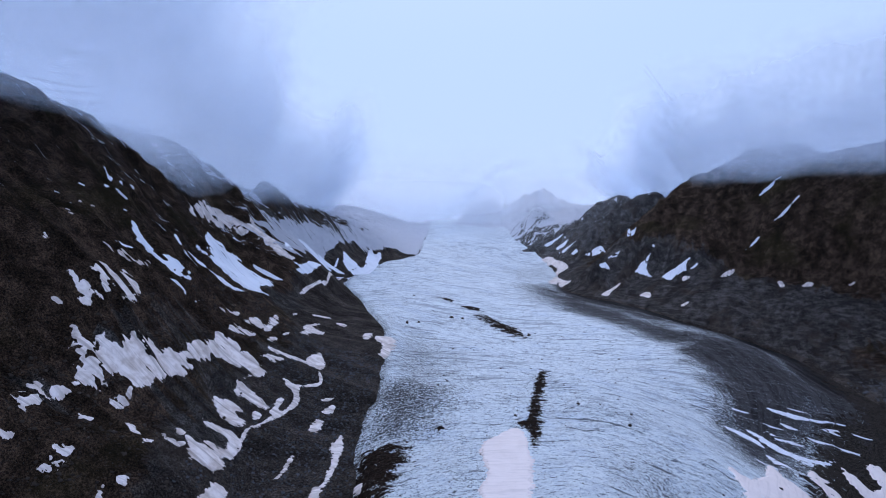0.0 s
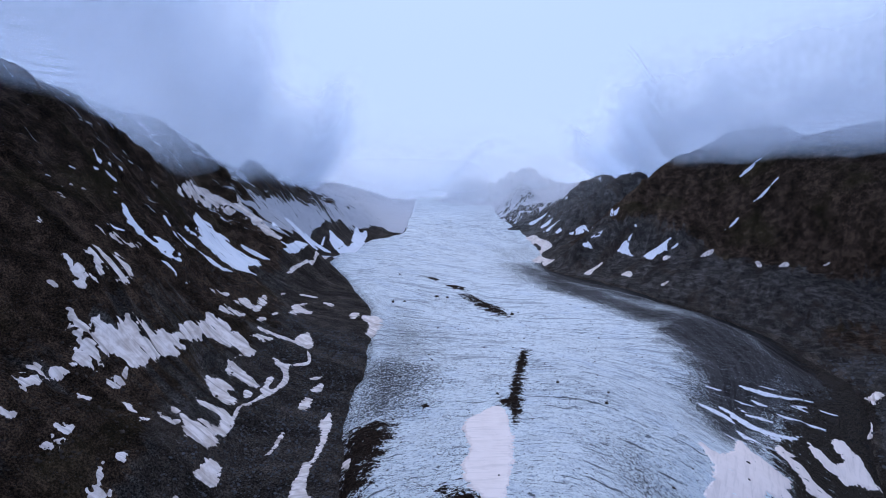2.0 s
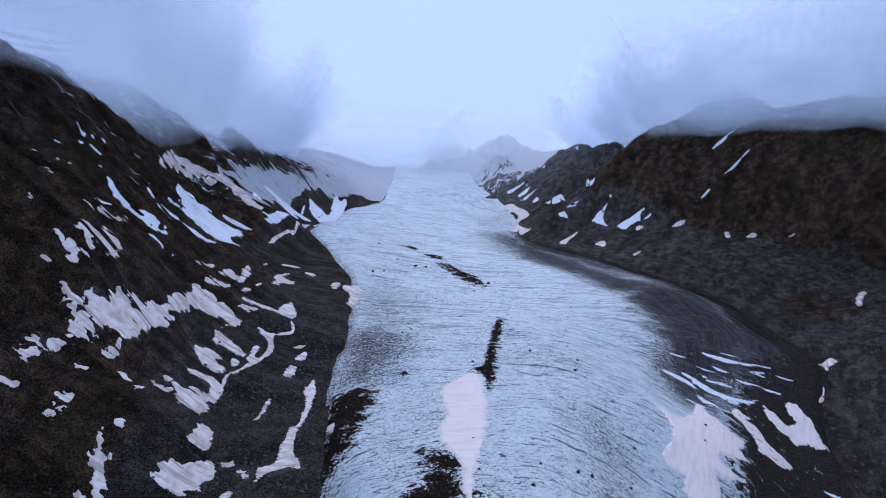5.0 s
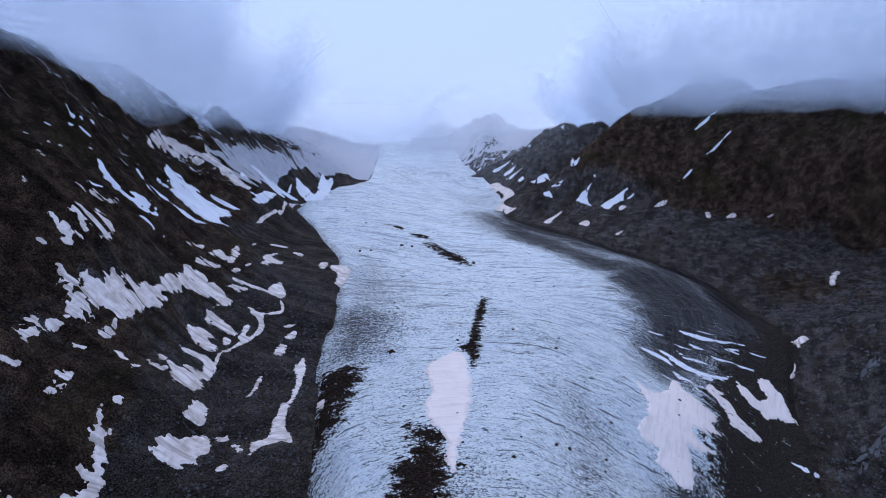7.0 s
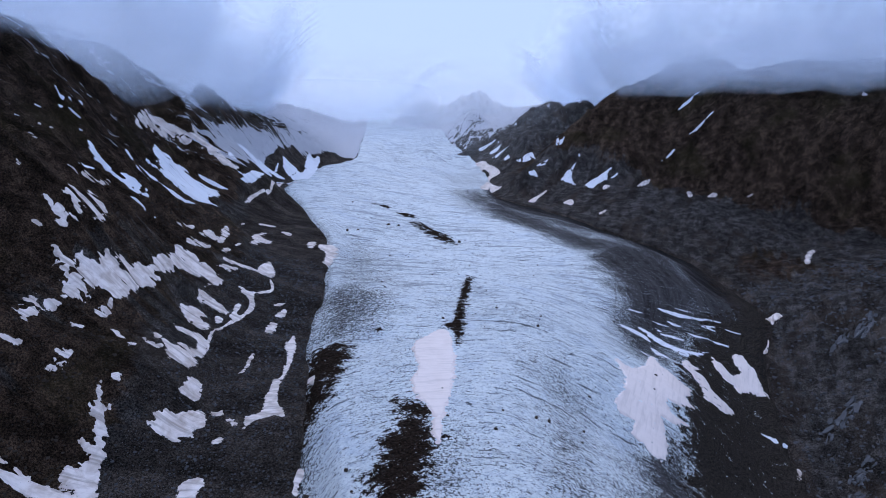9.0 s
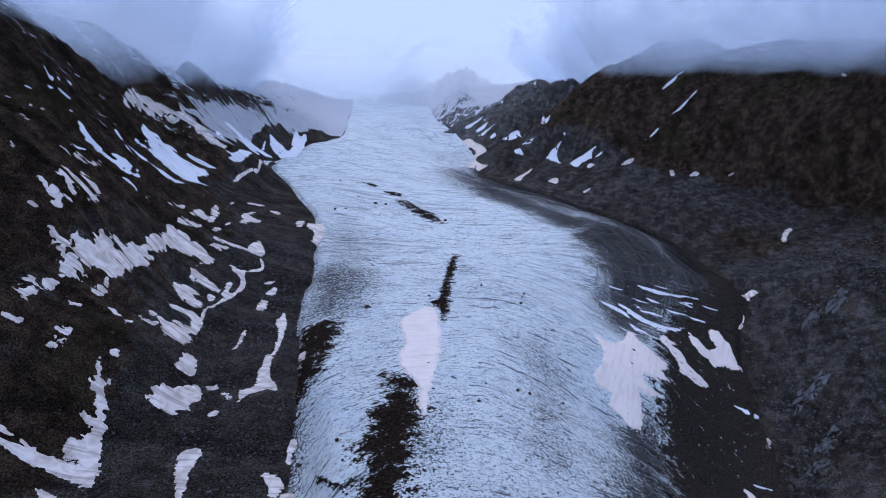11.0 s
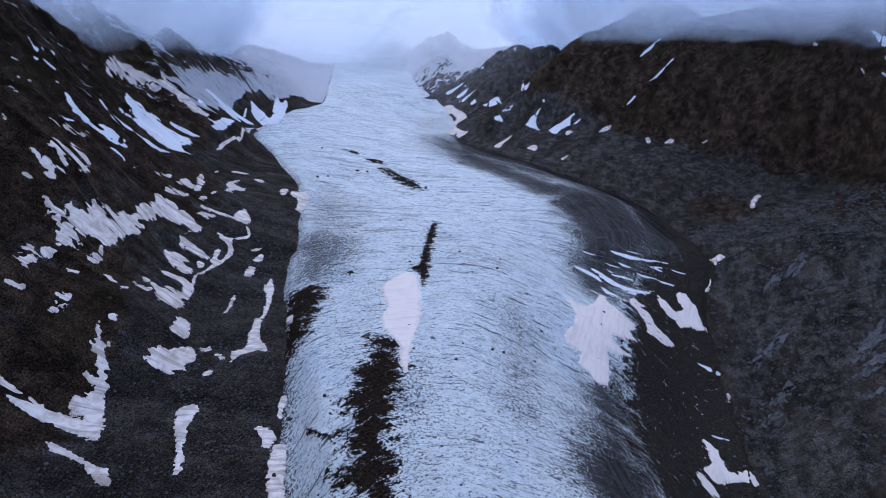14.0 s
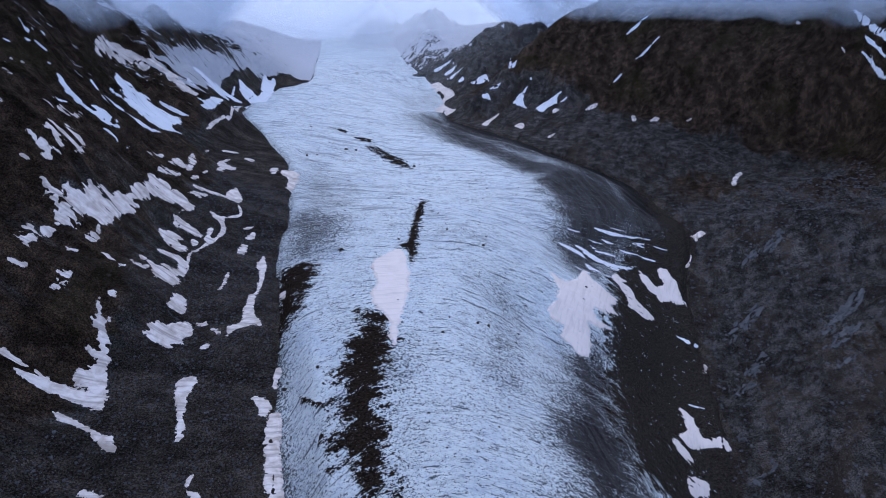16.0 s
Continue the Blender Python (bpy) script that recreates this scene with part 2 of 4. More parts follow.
def cloud_material():
    t = Tree("cloud_vapour")
    p = t.place()
    body = t.noise(t.scaled(p, 0.0055, 0.0055, 0.0085), 1.0, 6, 0.56, 0.25)
    wisp = t.math("ADD", t.attr("vapour"), t.math("MULTIPLY", t.math("SUBTRACT", body, 0.5), t.math("MULTIPLY", t.attr("wisps"), 1.9)))
    thick = t.math("MULTIPLY", t.step(wisp, 0.02, 1.0), t.attr("most"))
    diff, through_, clear = (t.nodes.new("ShaderNodeBsdf" + k) for k in ("Diffuse", "Translucent", "Transparent"))
    for n in (diff, through_):
        n.inputs["Color"].default_value = (0.86, 0.905, 0.96, 1)
    half, whole = t.nodes.new("ShaderNodeMixShader"), t.nodes.new("ShaderNodeMixShader")
    half.inputs[0].default_value = 0.92
    t.put(half.inputs[1], diff.outputs[0])
    t.put(half.inputs[2], through_.outputs[0])
    t.put(whole.inputs[0], thick)
    t.put(whole.inputs[1], clear.outputs[0])
    t.put(whole.inputs[2], half.outputs[0])
    t.nodes.remove(t.shader)
    t.put(t.out.inputs["Surface"], whole.outputs[0])
    return t.mat


LAND, ICE = land_material(), ice_material()
SNOW = snow_material("old_snow", (0.88, 0.785, 0.735), (0.47, 0.36, 0.29), 0.8)
PINK = snow_material("pink_dusted_snow", (0.89, 0.77, 0.715), (0.74, 0.62, 0.56), 0.3)
WHITE = snow_material("clean_snow", (0.84, 0.85, 0.89), (0.72, 0.73, 0.78), 0.4)
BROWN = rock_material("brown_rock", (0.014, 0.011, 0.009), (0.075, 0.058, 0.046))
GREY = rock_material("grey_rock", (0.020, 0.021, 0.023), (0.165, 0.168, 0.178))
CLOUD = cloud_material()


# ---- the valley: cross-sections, each from the left crest to the right crest, as x and z of the same 14 features
SECTIONS = []


def section(y, xs, zs):
    SECTIONS.append((y, xs, zs))


#                left crest, upper, middle, foot, trough, ice edge, ice, ice crest, ice, ice edge, talus, rock foot, middle, right crest
section(-500, (-700, -470, -310, -205, -135, -40, -20, 60, 160, 290, 480, 650, 850, 1250), (330, 170, 60, -50, -75, -85, -60, -50, -80, -225, -150, -40, 80, 280))
section(150, (-660, -440, -309, -202, -135, -38, -10, 60, 160, 300, 480, 650, 850, 1200), (420, 230, 111, -9, -29, -28, -5, 8, -25, -185, -110, 0, 130, 330))
section(280, (-640, -430, -305, -170, -119, -49, -20, 60, 195, 322, 480, 660, 870, 1200), (481, 289, 131, 1, -5, -10, 10, 15, -41, -158, -95, 15, 150, 350))
section(380, (-600, -357, -250, -152, -119, -54, -30, 70, 199, 368, 498, 690, 880, 1200), (470, 248, 102, 42, 15, 17, 25, 26, -41, -137, -80, 30, 170, 380))
section(500, (-599, -367, -230, -152, -105, -65, -30, 92, 250, 412, 542, 719, 900, 1220), (480, 269, 149, 51, 30, 26, 32, 35, -18, -120, -66, 41, 180, 390))
section(640, (-580, -327, -250, -146, -112, -62, -30, 122, 317, 458, 587, 779, 930, 1230), (490, 245, 149, 78, 61, 49, 41, 40, -27, -74, -14, 50, 200, 400))
section(800, (-598, -350, -299, -180, -130, -70, -31, 151, 382, 532, 676, 860, 1000, 1260), (440, 245, 150, 94, 78, 69, 52, 33, 13, -22, 19, 63, 231, 431))
section(1000, (-560, -389, -275, -200, -160, -122, -50, 129, 380, 540, 733, 921, 957, 1250), (430, 312, 150, 106, 94, 87, 73, 47, 45, 3, 29, 63, 251, 452))
section(1120, (-560, -370, -280, -222, -188, -158, -55, 139, 340, 470, 655, 850, 915, 1180), (395, 275, 156, 115, 104, 99, 85, 59, 56, 28, 48, 72, 246, 453))
section(1250, (-560, -350, -285, -245, -216, -186, -60, 150, 290, 370, 560, 762, 865, 1098), (350, 225, 165, 126, 115, 112, 97, 73, 68, 60, 72, 82, 240, 454))
section(1380, (-495, -305, -245, -214, -191, -168, -40, 140, 250, 318, 505, 665, 805, 1030), (320, 224, 170, 138, 127, 124, 108, 86, 77, 68, 90, 108, 280, 468))
section(1500, (-431, -260, -203, -180, -161, -138, -20, 130, 215, 274, 454, 565, 745, 960), (290, 222, 175, 150, 141, 139, 120, 99, 86, 77, 108, 134, 318, 480))
section(1650, (-400, -220, -150, -115, -92, -66, 0, 120, 220, 286, 345, 405, 560, 800), (270, 222, 188, 170, 159, 156, 140, 115, 98, 94, 116, 138, 235, 380))
section(1780, (-410, -240, -170, -125, -92, -60, 0, 130, 235, 302, 350, 400, 540, 780), (280, 232, 200, 181, 172, 170, 156, 132, 112, 108, 124, 145, 212, 340))
section(2000, (-420, -263, -199, -140, -100, -60, 0, 150, 230, 297, 345, 400, 520, 760), (300, 246, 220, 202, 194, 190, 185, 165, 148, 142, 160, 185, 235, 340))
section(2300, (-420, -280, -200, -140, -100, -50, 0, 120, 180, 238, 290, 380, 520, 760), (325, 288, 262, 246, 239, 235, 232, 225, 217, 216, 228, 245, 280, 350))
section(3000, (-500, -300, -200, -140, -90, -50, 0, 120, 190, 250, 330, 420, 560, 800), (390, 345, 322, 310, 303, 300, 300, 300, 300, 303, 318, 335, 370, 440))
section(4200, (-900, -600, -400, -240, -150, -50, 0, 120, 230, 340, 460, 600, 800, 1200), (560, 480, 440, 410, 390, 380, 380, 380, 380, 390, 410, 440, 500, 620))

SEC_Y = np.array([s[0] for s in SECTIONS], float)
SEC_X = np.array([s[1] for s in SECTIONS], float)
SEC_Z = np.array([s[2] for s in SECTIONS], float)


def slopes(x, v):
    """Shape-keeping slopes of a curve through v at x (along the first axis)."""
    h = np.diff(x, axis=0)
    d = np.diff(v, axis=0) / h
    m = np.empty_like(v)
    m[0], m[-1] = d[0], d[-1]
    a, b = d[:-1], d[1:]
    w1, w2 = 2 * h[1:] + h[:-1], h[1:] + 2 * h[:-1]
    with np.errstate(divide="ignore", invalid="ignore"):
        m[1:-1] = np.where(a * b > 0, (w1 + w2) / (w1 / a + w2 / b), 0)
    return m


def hermite(x0, x1, v0, v1, m0, m1, x):
    h = x1 - x0
    t = np.clip((x - x0) / h, 0, 1)
    return v0 * (1 + 2 * t) * (1 - t) ** 2 + m0 * h * t * (1 - t) ** 2 + v1 * t * t * (3 - 2 * t) + m1 * h * t * t * (t - 1)


def features(y):
    """x and z of the 14 features at the distances y."""
    y = np.clip(np.asarray(y, float).ravel(), SEC_Y[0], SEC_Y[-1])
    k = np.clip(np.searchsorted(SEC_Y, y) - 1, 0, len(SEC_Y) - 2)
    yy = SEC_Y[:, None] + 0 * SEC_X
    mx, mz = slopes(yy, SEC_X), slopes(yy, SEC_Z)
    at = lambda v, m: hermite(yy[k], yy[k + 1], v[k], v[k + 1], m[k], m[k + 1], y[:, None])
    return at(SEC_X, mx), at(SEC_Z, mz)


def valley(x, y):
    """Smooth height of the valley at arrays x, y."""
    x, y = np.broadcast_arrays(np.asarray(x, float), np.asarray(y, float))
    shape, x = x.shape, x.ravel()
    fx, fz = features(y)
    fm = slopes(fx.T, fz.T).T
    k = np.clip((fx < x[:, None]).sum(1) - 1, 0, 12)
    r = np.arange(len(x))
    z = hermite(fx[r, k], fx[r, k + 1], fz[r, k], fz[r, k + 1], fm[r, k], fm[r, k + 1], x)
    z += np.where(x < fx[:, 0], (fx[:, 0] - x) * 0.5, 0) + np.where(x > fx[:, -1], (x - fx[:, -1]) * 0.4, 0)
    return z.reshape(shape)


def lattice(ix, iy, seed):
    h = (ix.astype(np.int64) * 374761393 + iy.astype(np.int64) * 668265263 + seed * 1442695041) & 0xFFFFFFFF
    h = ((h ^ (h >> 13)) * 1274126177) & 0xFFFFFFFF
    h = h ^ (h >> 16)
    return (h & 0xFFFF) / 65535.0


def vnoise(x, y, seed=0):
    """Smooth noise from -1 to 1 at arrays x, y."""
    x, y = np.broadcast_arrays(np.asarray(x, float), np.asarray(y, float))
    ix, iy = np.floor(x), np.floor(y)
    u, v = x - ix, y - iy
    u, v = u * u * u * (u * (6 * u - 15) + 10), v * v * v * (v * (6 * v - 15) + 10)
    a, b = lattice(ix, iy, seed), lattice(ix + 1, iy, seed)
    c, d = lattice(ix, iy + 1, seed), lattice(ix + 1, iy + 1, seed)
    return 2 * (a + (b - a) * u + (c - a) * v + (a - b - c + d) * u * v) - 1


def fbm(x, y, octaves=4, seed=0):
    total, amp = 0, 0.5
    for k in range(octaves):
        total = total + amp * vnoise(x * 2**k + 17.3 * k, y * 2**k - 9.1 * k, seed + k)
        amp *= 0.5
    return total


def smooth(a, b, v):
    t = np.clip((v - a) / (b - a), 0, 1)
    return t * t * (3 - 2 * t)


# crests of the spurs that come down into the valley
SPINES = (
    ((-480, 690, 362), (-400, 745, 308), (-345, 800, 256), (-310, 835, 212), (-262, 868, 152)),
    ((-470, 1060, 400), (-389, 1050, 322), (-333, 1028, 276), (-292, 1005, 246), (-275, 1130, 214), (-264, 1195, 192)),
    ((-360, 1340, 300), (-297, 1400, 262), (-257, 1450, 244), (-230, 1480, 214), (-210, 1500, 182)),
    ((372, 1560, 146), (438, 1590, 204), (514, 1620, 264), (661, 1680, 396), (866, 1750, 600)),
    ((337, 1850, 140), (406, 1880, 226), (512, 1920, 298), (610, 1960, 350)),
    ((250, 2100, 176), (389, 2130, 230), (485, 2160, 306), (587, 2200, 370)),
    ((240, 2350, 212), (270, 2360, 256), (322, 2380, 318), (352, 2425, 322)),
)


def along_spine(x, y, z, spine):
    """The height z, raised to a crest with steep flanks."""
    crest = np.full(x.shape, -1e9)
    for (ax, ay, az), (bx, by, bz) in zip(spine, spine[1:]):
        ex, ey = bx - ax, by - ay
        t = np.clip(((x - ax) * ex + (y - ay) * ey) / (ex * ex + ey * ey), 0, 1)
        d = np.hypot(x - ax - t * ex, y - ay - t * ey)
        crest = np.maximum(crest, az + t * (bz - az) - 1.05 * np.sqrt(d * d + 36) + 6)
    soft = 8.0
    gap = np.clip((crest - z) / soft, -30, 30)
    return z + soft * np.log1p(np.exp(gap)) - soft * 0.0


def ground(x, y):
    """Height of the land outside the ice, with its ribs, gullies and hummocks."""
    x, y = np.broadcast_arrays(np.asarray(x, float), np.asarray(y, float))
    shape = x.shape
    x, y = x.ravel(), y.ravel()
    z = valley(x, y)
    fx, fz = features(y)
    left = smooth(fx[:, 3] + 15, fx[:, 2], x)
    right = smooth(fx[:, 10], fx[:, 12], x)
    talus = smooth(fx[:, 9], fx[:, 10], x)
    wx, wy = x + 30 * fbm(x / 90, y / 90, 3, 5), y + 30 * fbm(x / 90, y / 90, 3, 6)
    rib_l = 1 - 2 * np.abs(vnoise(wy / 62, wx / 420, 11)) + 0.6 * (1 - 2 * np.abs(vnoise(wy / 27, wx / 210, 12)))
    across = 0.94 * wx - 0.33 * wy
    rib_r = 1 - 2 * np.abs(vnoise(across / 70, (wy + 0.3 * wx) / 420, 13)) + 0.5 * (1 - 2 * np.abs(vnoise(across / 30, wy / 200, 14)))
    z += left * rib_l * 9.0 + right * rib_r * 8.0 + talus * (1 - right) * rib_r * 4.0
    crag = 1 - 2 * np.abs(vnoise(wy / 21, wx / 64, 41)) + 0.5 * (1 - 2 * np.abs(vnoise(wy / 9, wx / 27, 42)))
    crag_r = 1 - 2 * np.abs(vnoise(across / 24, wy / 70, 43)) + 0.5 * (1 - 2 * np.abs(vnoise(across / 10, wy / 30, 44)))
    for spine in SPINES:
        z = along_spine(wx, wy, z, spine)
    z += left * crag * 4.5 + right * crag_r * 4.5
    rough = 0.35 + 0.65 * np.maximum(left, talus)
    z += rough * ((6 + 3 * left) * fbm(x / 45, y / 45, 4, 21) + (2.8 + 1.4 * left) * fbm(x / 12, y / 12, 3, 27) + 1.1 * fbm(x / 4.5, y / 4.5, 2, 29))
    z += 16 * np.exp(-(((x - 640) + 0.9 * (y - 700)) / 60) ** 2) * smooth(520, 620, x) * smooth(900, 780, x)
    inside = smooth(fx[:, 5] - 4, fx[:, 5] + 10, x) * smooth(fx[:, 9] + 4, fx[:, 9] - 10, x)
    z -= inside * 9
    return z.reshape(shape)


def far_peak(x, y):
    """The snow peak that closes the valley, to be added to the land's height."""
    ridge = 100 * np.exp(-(((x - 360) / 140) ** 2) - ((y - 2740) / 140) ** 2)
    ridge = ridge + 85 * np.exp(-(((x - 150) / 75) ** 2) - ((y - 2700) / 110) ** 2)
    ridge = ridge + 75 * np.exp(-(((x + 350) / 60) ** 2) - ((y - 2900) / 110) ** 2)
    crags = 1 - 2 * np.abs(vnoise(x / 42, y / 60, 62)) + 0.6 * (1 - 2 * np.abs(vnoise(x / 17, y / 25, 63)))
    return ridge * (1 + 0.7 * fbm(x / 70, y / 70, 4, 61)) + crags * 9 * smooth(8, 60, ridge)


def land(x, y):
    z = ground(x, y)
    z = np.where(z > 325, 325 + 0.5 * (z - 325), z)
    return z + far_peak(np.asarray(x, float), np.asarray(y, float))


def sheet(name, X, Y, Z, material, **attributes):
    """A grid of points as one mesh object, with attributes at its points."""
    rows, cols = X.shape
    i = np.arange(rows * cols).reshape(rows, cols)
    quads = np.stack([i[:-1, :-1], i[:-1, 1:], i[1:, 1:], i[1:, :-1]], -1).reshape(-1, 4)
    me = bpy.data.meshes.new(name)
    me.vertices.add(rows * cols)
    me.vertices.foreach_set("co", np.stack([X, Y, Z], -1).astype(np.float32).ravel())
    me.loops.add(quads.size)
    me.loops.foreach_set("vertex_index", quads.astype(np.int32).ravel())
    me.polygons.add(len(quads))
    me.polygons.foreach_set("loop_start", np.arange(0, quads.size, 4, dtype=np.int32))
    me.update(calc_edges=True)
    me.shade_smooth()
    me.materials.append(material)
    spread(me, **attributes)
    return new(name, me)


def spread(me, **attributes):
    for key, v in attributes.items():
        v = np.asarray(v, np.float32)
        if v.ndim == 3 or (v.ndim == 2 and v.shape[-1] == 3 and v.shape[0] == len(me.vertices)):
            me.attributes.new(key, "FLOAT_VECTOR", "POINT").data.foreach_set("vector", v.ravel())
        else:
            me.attributes.new(key, "FLOAT", "POINT").data.foreach_set("value", v.ravel())


def runs(*pieces):
    return np.concatenate([np.arange(a, b, c, dtype=float) for a, b, c in pieces])


def fall_line(x, y, z):
    """Coordinates along the contour and down the slope, for streaks."""
    side = smooth(100, 200, x)
    return np.stack([(1 - side) * y + side * (0.9 * x - 0.42 * y), (1 - side) * (x + 0.7 * z) + side * (y + z), 0 * x], -1)


# ---- the land: one sheet from behind the camera to the far peak
gx = runs((-1500, -420, 36), (-420, -40, 2.4), (-40, 290, 9), (290, 640, 2.4), (640, 1100, 5), (1100, 2100, 36))
gy = runs((-800, 100, 25), (100, 720, 2.4), (720, 1250, 5), (1250, 2700, 10), (2700, 4300, 45))
GX, GY = np.meshgrid(gx, gy)
GZ = land(GX, GY)
lx, lz = (v.reshape(*GX.shape, 14) for v in features(GY))
n1, n2 = fbm(GX / 120, GY / 120, 4, 31), fbm(GX / 40, GY / 40, 4, 33)
on_left = GX < lx[..., 5]
# brown turf on the walls and on the near left shoulder; bare grey scree under the right wall
turf = np.where(on_left, smooth(-10, 45, lx[..., 3] - GX + 40 * n1), smooth(-60, 30, GX - lx[..., 11] + 60 * n1))
turf = turf * (1 - 0.55 * smooth(850, 1300, GY) * on_left) * (1 - smooth(1650, 1900, GY))
turf = np.maximum(turf, ~on_left * (0.62 * np.exp(-(((GX - 650) / 80) ** 2) - ((GY - 960) / 120) ** 2) + 0.6 * np.exp(-(((GX - 800) / 90) ** 2) - ((GY - 800) / 120) ** 2) + 0.4 * np.exp(-(((GX - 560) / 90) ** 2) - ((GY - 420) / 70) ** 2)))
near_left = np.exp(-(((GX + 185) / 22) ** 2) - ((GY - 330) / 60) ** 2)
turf = np.where(on_left & (GX > lx[..., 2] + 10) & (GY < 560), turf * 0.55, turf) + near_left * 0.8
# dark gravel of the moraine between the left foot and the ice
grav = np.where(on_left, smooth(-18, 22, GX - lx[..., 3] + 26 * n2), 0.75 * smooth(26, 0, GX - lx[..., 9] + 14 * n2)) * smooth(1670, 1600, GY)
specks = 0.52 * smooth(120, 220, GZ + 40 * n1) + 0.14 * smooth(60, 120, GZ) * smooth(560, 760, GY)
snow = np.where(on_left, specks + 0.66 * smooth(880, 1150, GY) * smooth(255, 180, GZ) + 0.3 * smooth(1600, 1750, GY), 0.16 * smooth(90, 200, GZ) + 0.30 * smooth(1700, 1820, GY))
snow = snow + 0.26 * smooth(2050, 2300, GY) + 0.4 * smooth(2250, 2450, GY)
snow = snow * np.where(GY < 1650, 1 - smooth(-10, 20, GX - lx[..., 3]) * on_left, 1)
# the moraine runs on as a dark band along the ice
band = on_left * smooth(850, 950, GY) * smooth(1650, 1590, GY) * smooth(58, 34, lx[..., 5] - GX + 14 * n2)
grav, snow, turf = np.maximum(grav, band), snow * (1 - band), turf * (1 - band)
land_ob = sheet("ground", GX, GY, GZ, LAND, turf=turf, gravel=grav, snow=np.clip(snow, 0, 1.1), fall=fall_line(GX, GY, GZ))
tagged(land_ob, "dark brown turf, grey scree and black moraine gravel", "ground", kind="structure")


def height(x, y):
    """Height of the land's sheet, between its points."""
    i = np.clip(np.searchsorted(gx, x) - 1, 0, len(gx) - 2)
    j = np.clip(np.searchsorted(gy, y) - 1, 0, len(gy) - 2)
    u, v = (x - gx[i]) / (gx[i + 1] - gx[i]), (y - gy[j]) / (gy[j + 1] - gy[j])
    return (1 - v) * ((1 - u) * GZ[j, i] + u * GZ[j, i + 1]) + v * ((1 - u) * GZ[j + 1, i] + u * GZ[j + 1, i + 1])


# ---- the glacier
STAINS = []


def stain(amount, *outline):
    STAINS.append((amount, outline))


# rubble first, then thinner soot
stain(1.0, (49, 1065), (67, 1078), (89, 1037), (109, 1011), (116, 956), (99, 955), (85, 980), (67, 1024))
stain(1.0, (23, 1126), (44, 1129), (65, 1126), (61, 1103), (43, 1102))
stain(1.0, (-14, 1177), (8, 1185), (24, 1163), (8, 1155))
stain(1.0, (106, 729), (113, 717), (93, 614), (83, 560), (73, 498), (63, 459), (62, 484), (62, 502), (52, 509), (65, 520), (76, 580))
stain(1.0, (12, 367), (22, 368), (30, 360), (30, 347), (32, 325), (35, 313), (30, 298), (24, 279), (23, 258), (20, 245), (20, 227), (21, 210), (19, 187), (21, 169), (23, 150), (5, 157), (3, 167), (0, 174), (-7, 186), (-4, 191), (-11, 200), (-12, 207), (-14, 215), (-7, 214), (-10, 227), (-8, 238), (-8, 249), (-4, 257), (-5, 267), (-10, 277), (-6, 287), (0, 299), (1, 310), (4, 325), (11, 337), (10, 351))
stain(1.0, (-33, 272), (-25, 258), (-17, 245), (-14, 238), (-21, 248), (-30, 262))
stain(1.0, (-63, 366), (-60, 398), (-62, 447), (-57, 473), (-41, 477), (-28, 483), (-25, 451), (-31, 411), (-37, 374), (-43, 360), (-49, 349), (-56, 335))
stain(0.99, (540, 800), (556, 880), (560, 985), (530, 1010), (512, 900), (478, 770), (423, 735), (337, 627), (280, 500), (250, 430), (206, 310), (186, 220), (340, 250), (375, 330), (400, 420), (440, 520), (462, 600), (490, 690), (520, 739))
stain(1.0, (-6, 504), (-1, 507), (2, 499), (-4, 495))
stain(0.55, (-68, 547), (-66, 614), (-29, 655), (10, 632), (-4, 510), (-26, 474), (-60, 486))
stain(0.35, (-73, 787), (-35, 908), (15, 822), (24, 658), (-29, 644), (-60, 671))
stain(0.75, (325, 960), (400, 1002), (464, 943), (478, 800), (423, 735), (337, 627), (262, 560), (262, 633), (300, 738))
stain(0.7, (196, 1306), (255, 1359), (324, 1116), (391, 977), (452, 915), (390, 809), (326, 897), (266, 1054), (204, 1191))
stain(0.42, (130, 459), (167, 494), (166, 420), (125, 261), (101, 234), (99, 292))
stain(0.85, (250, 430), (205, 283), (190, 186), (120, 130), (130, 222), (172, 316), (215, 415))
stain(0.35, (-44, 264), (-21, 237), (-7, 204), (-17, 170), (-39, 194))
stain(0.5, (27, 318), (46, 316), (37, 242), (25, 150), (18, 153), (20, 221))
stain(0.3, (146, 1745), (309, 1880), (294, 1587), (170, 1525))
stain(0.3, (-131, 1038), (-88, 951), (-63, 797), (-34, 855), (-72, 972), (-115, 1070))


def inside_by(x, y, outline):
    """How far points lie inside an outline (metres; below 0: outside)."""
    px, py = np.array(outline, float).T
    qx, qy = np.roll(px, -1), np.roll(py, -1)
    near, odd = np.full(x.shape, 1e9), np.zeros(x.shape, bool)
    for a, b, c, d in zip(px, py, qx, qy):
        ex, ey = c - a, d - b
        t = np.clip(((x - a) * ex + (y - b) * ey) / (ex * ex + ey * ey + 1e-9), 0, 1)
        near = np.minimum(near, (x - a - t * ex) ** 2 + (y - b - t * ey) ** 2)
        if b != d:
            odd ^= ((b > y) != (d > y)) & (x < a + (y - b) * ex / ey)
    return np.where(odd, 1, -1) * np.sqrt(near)


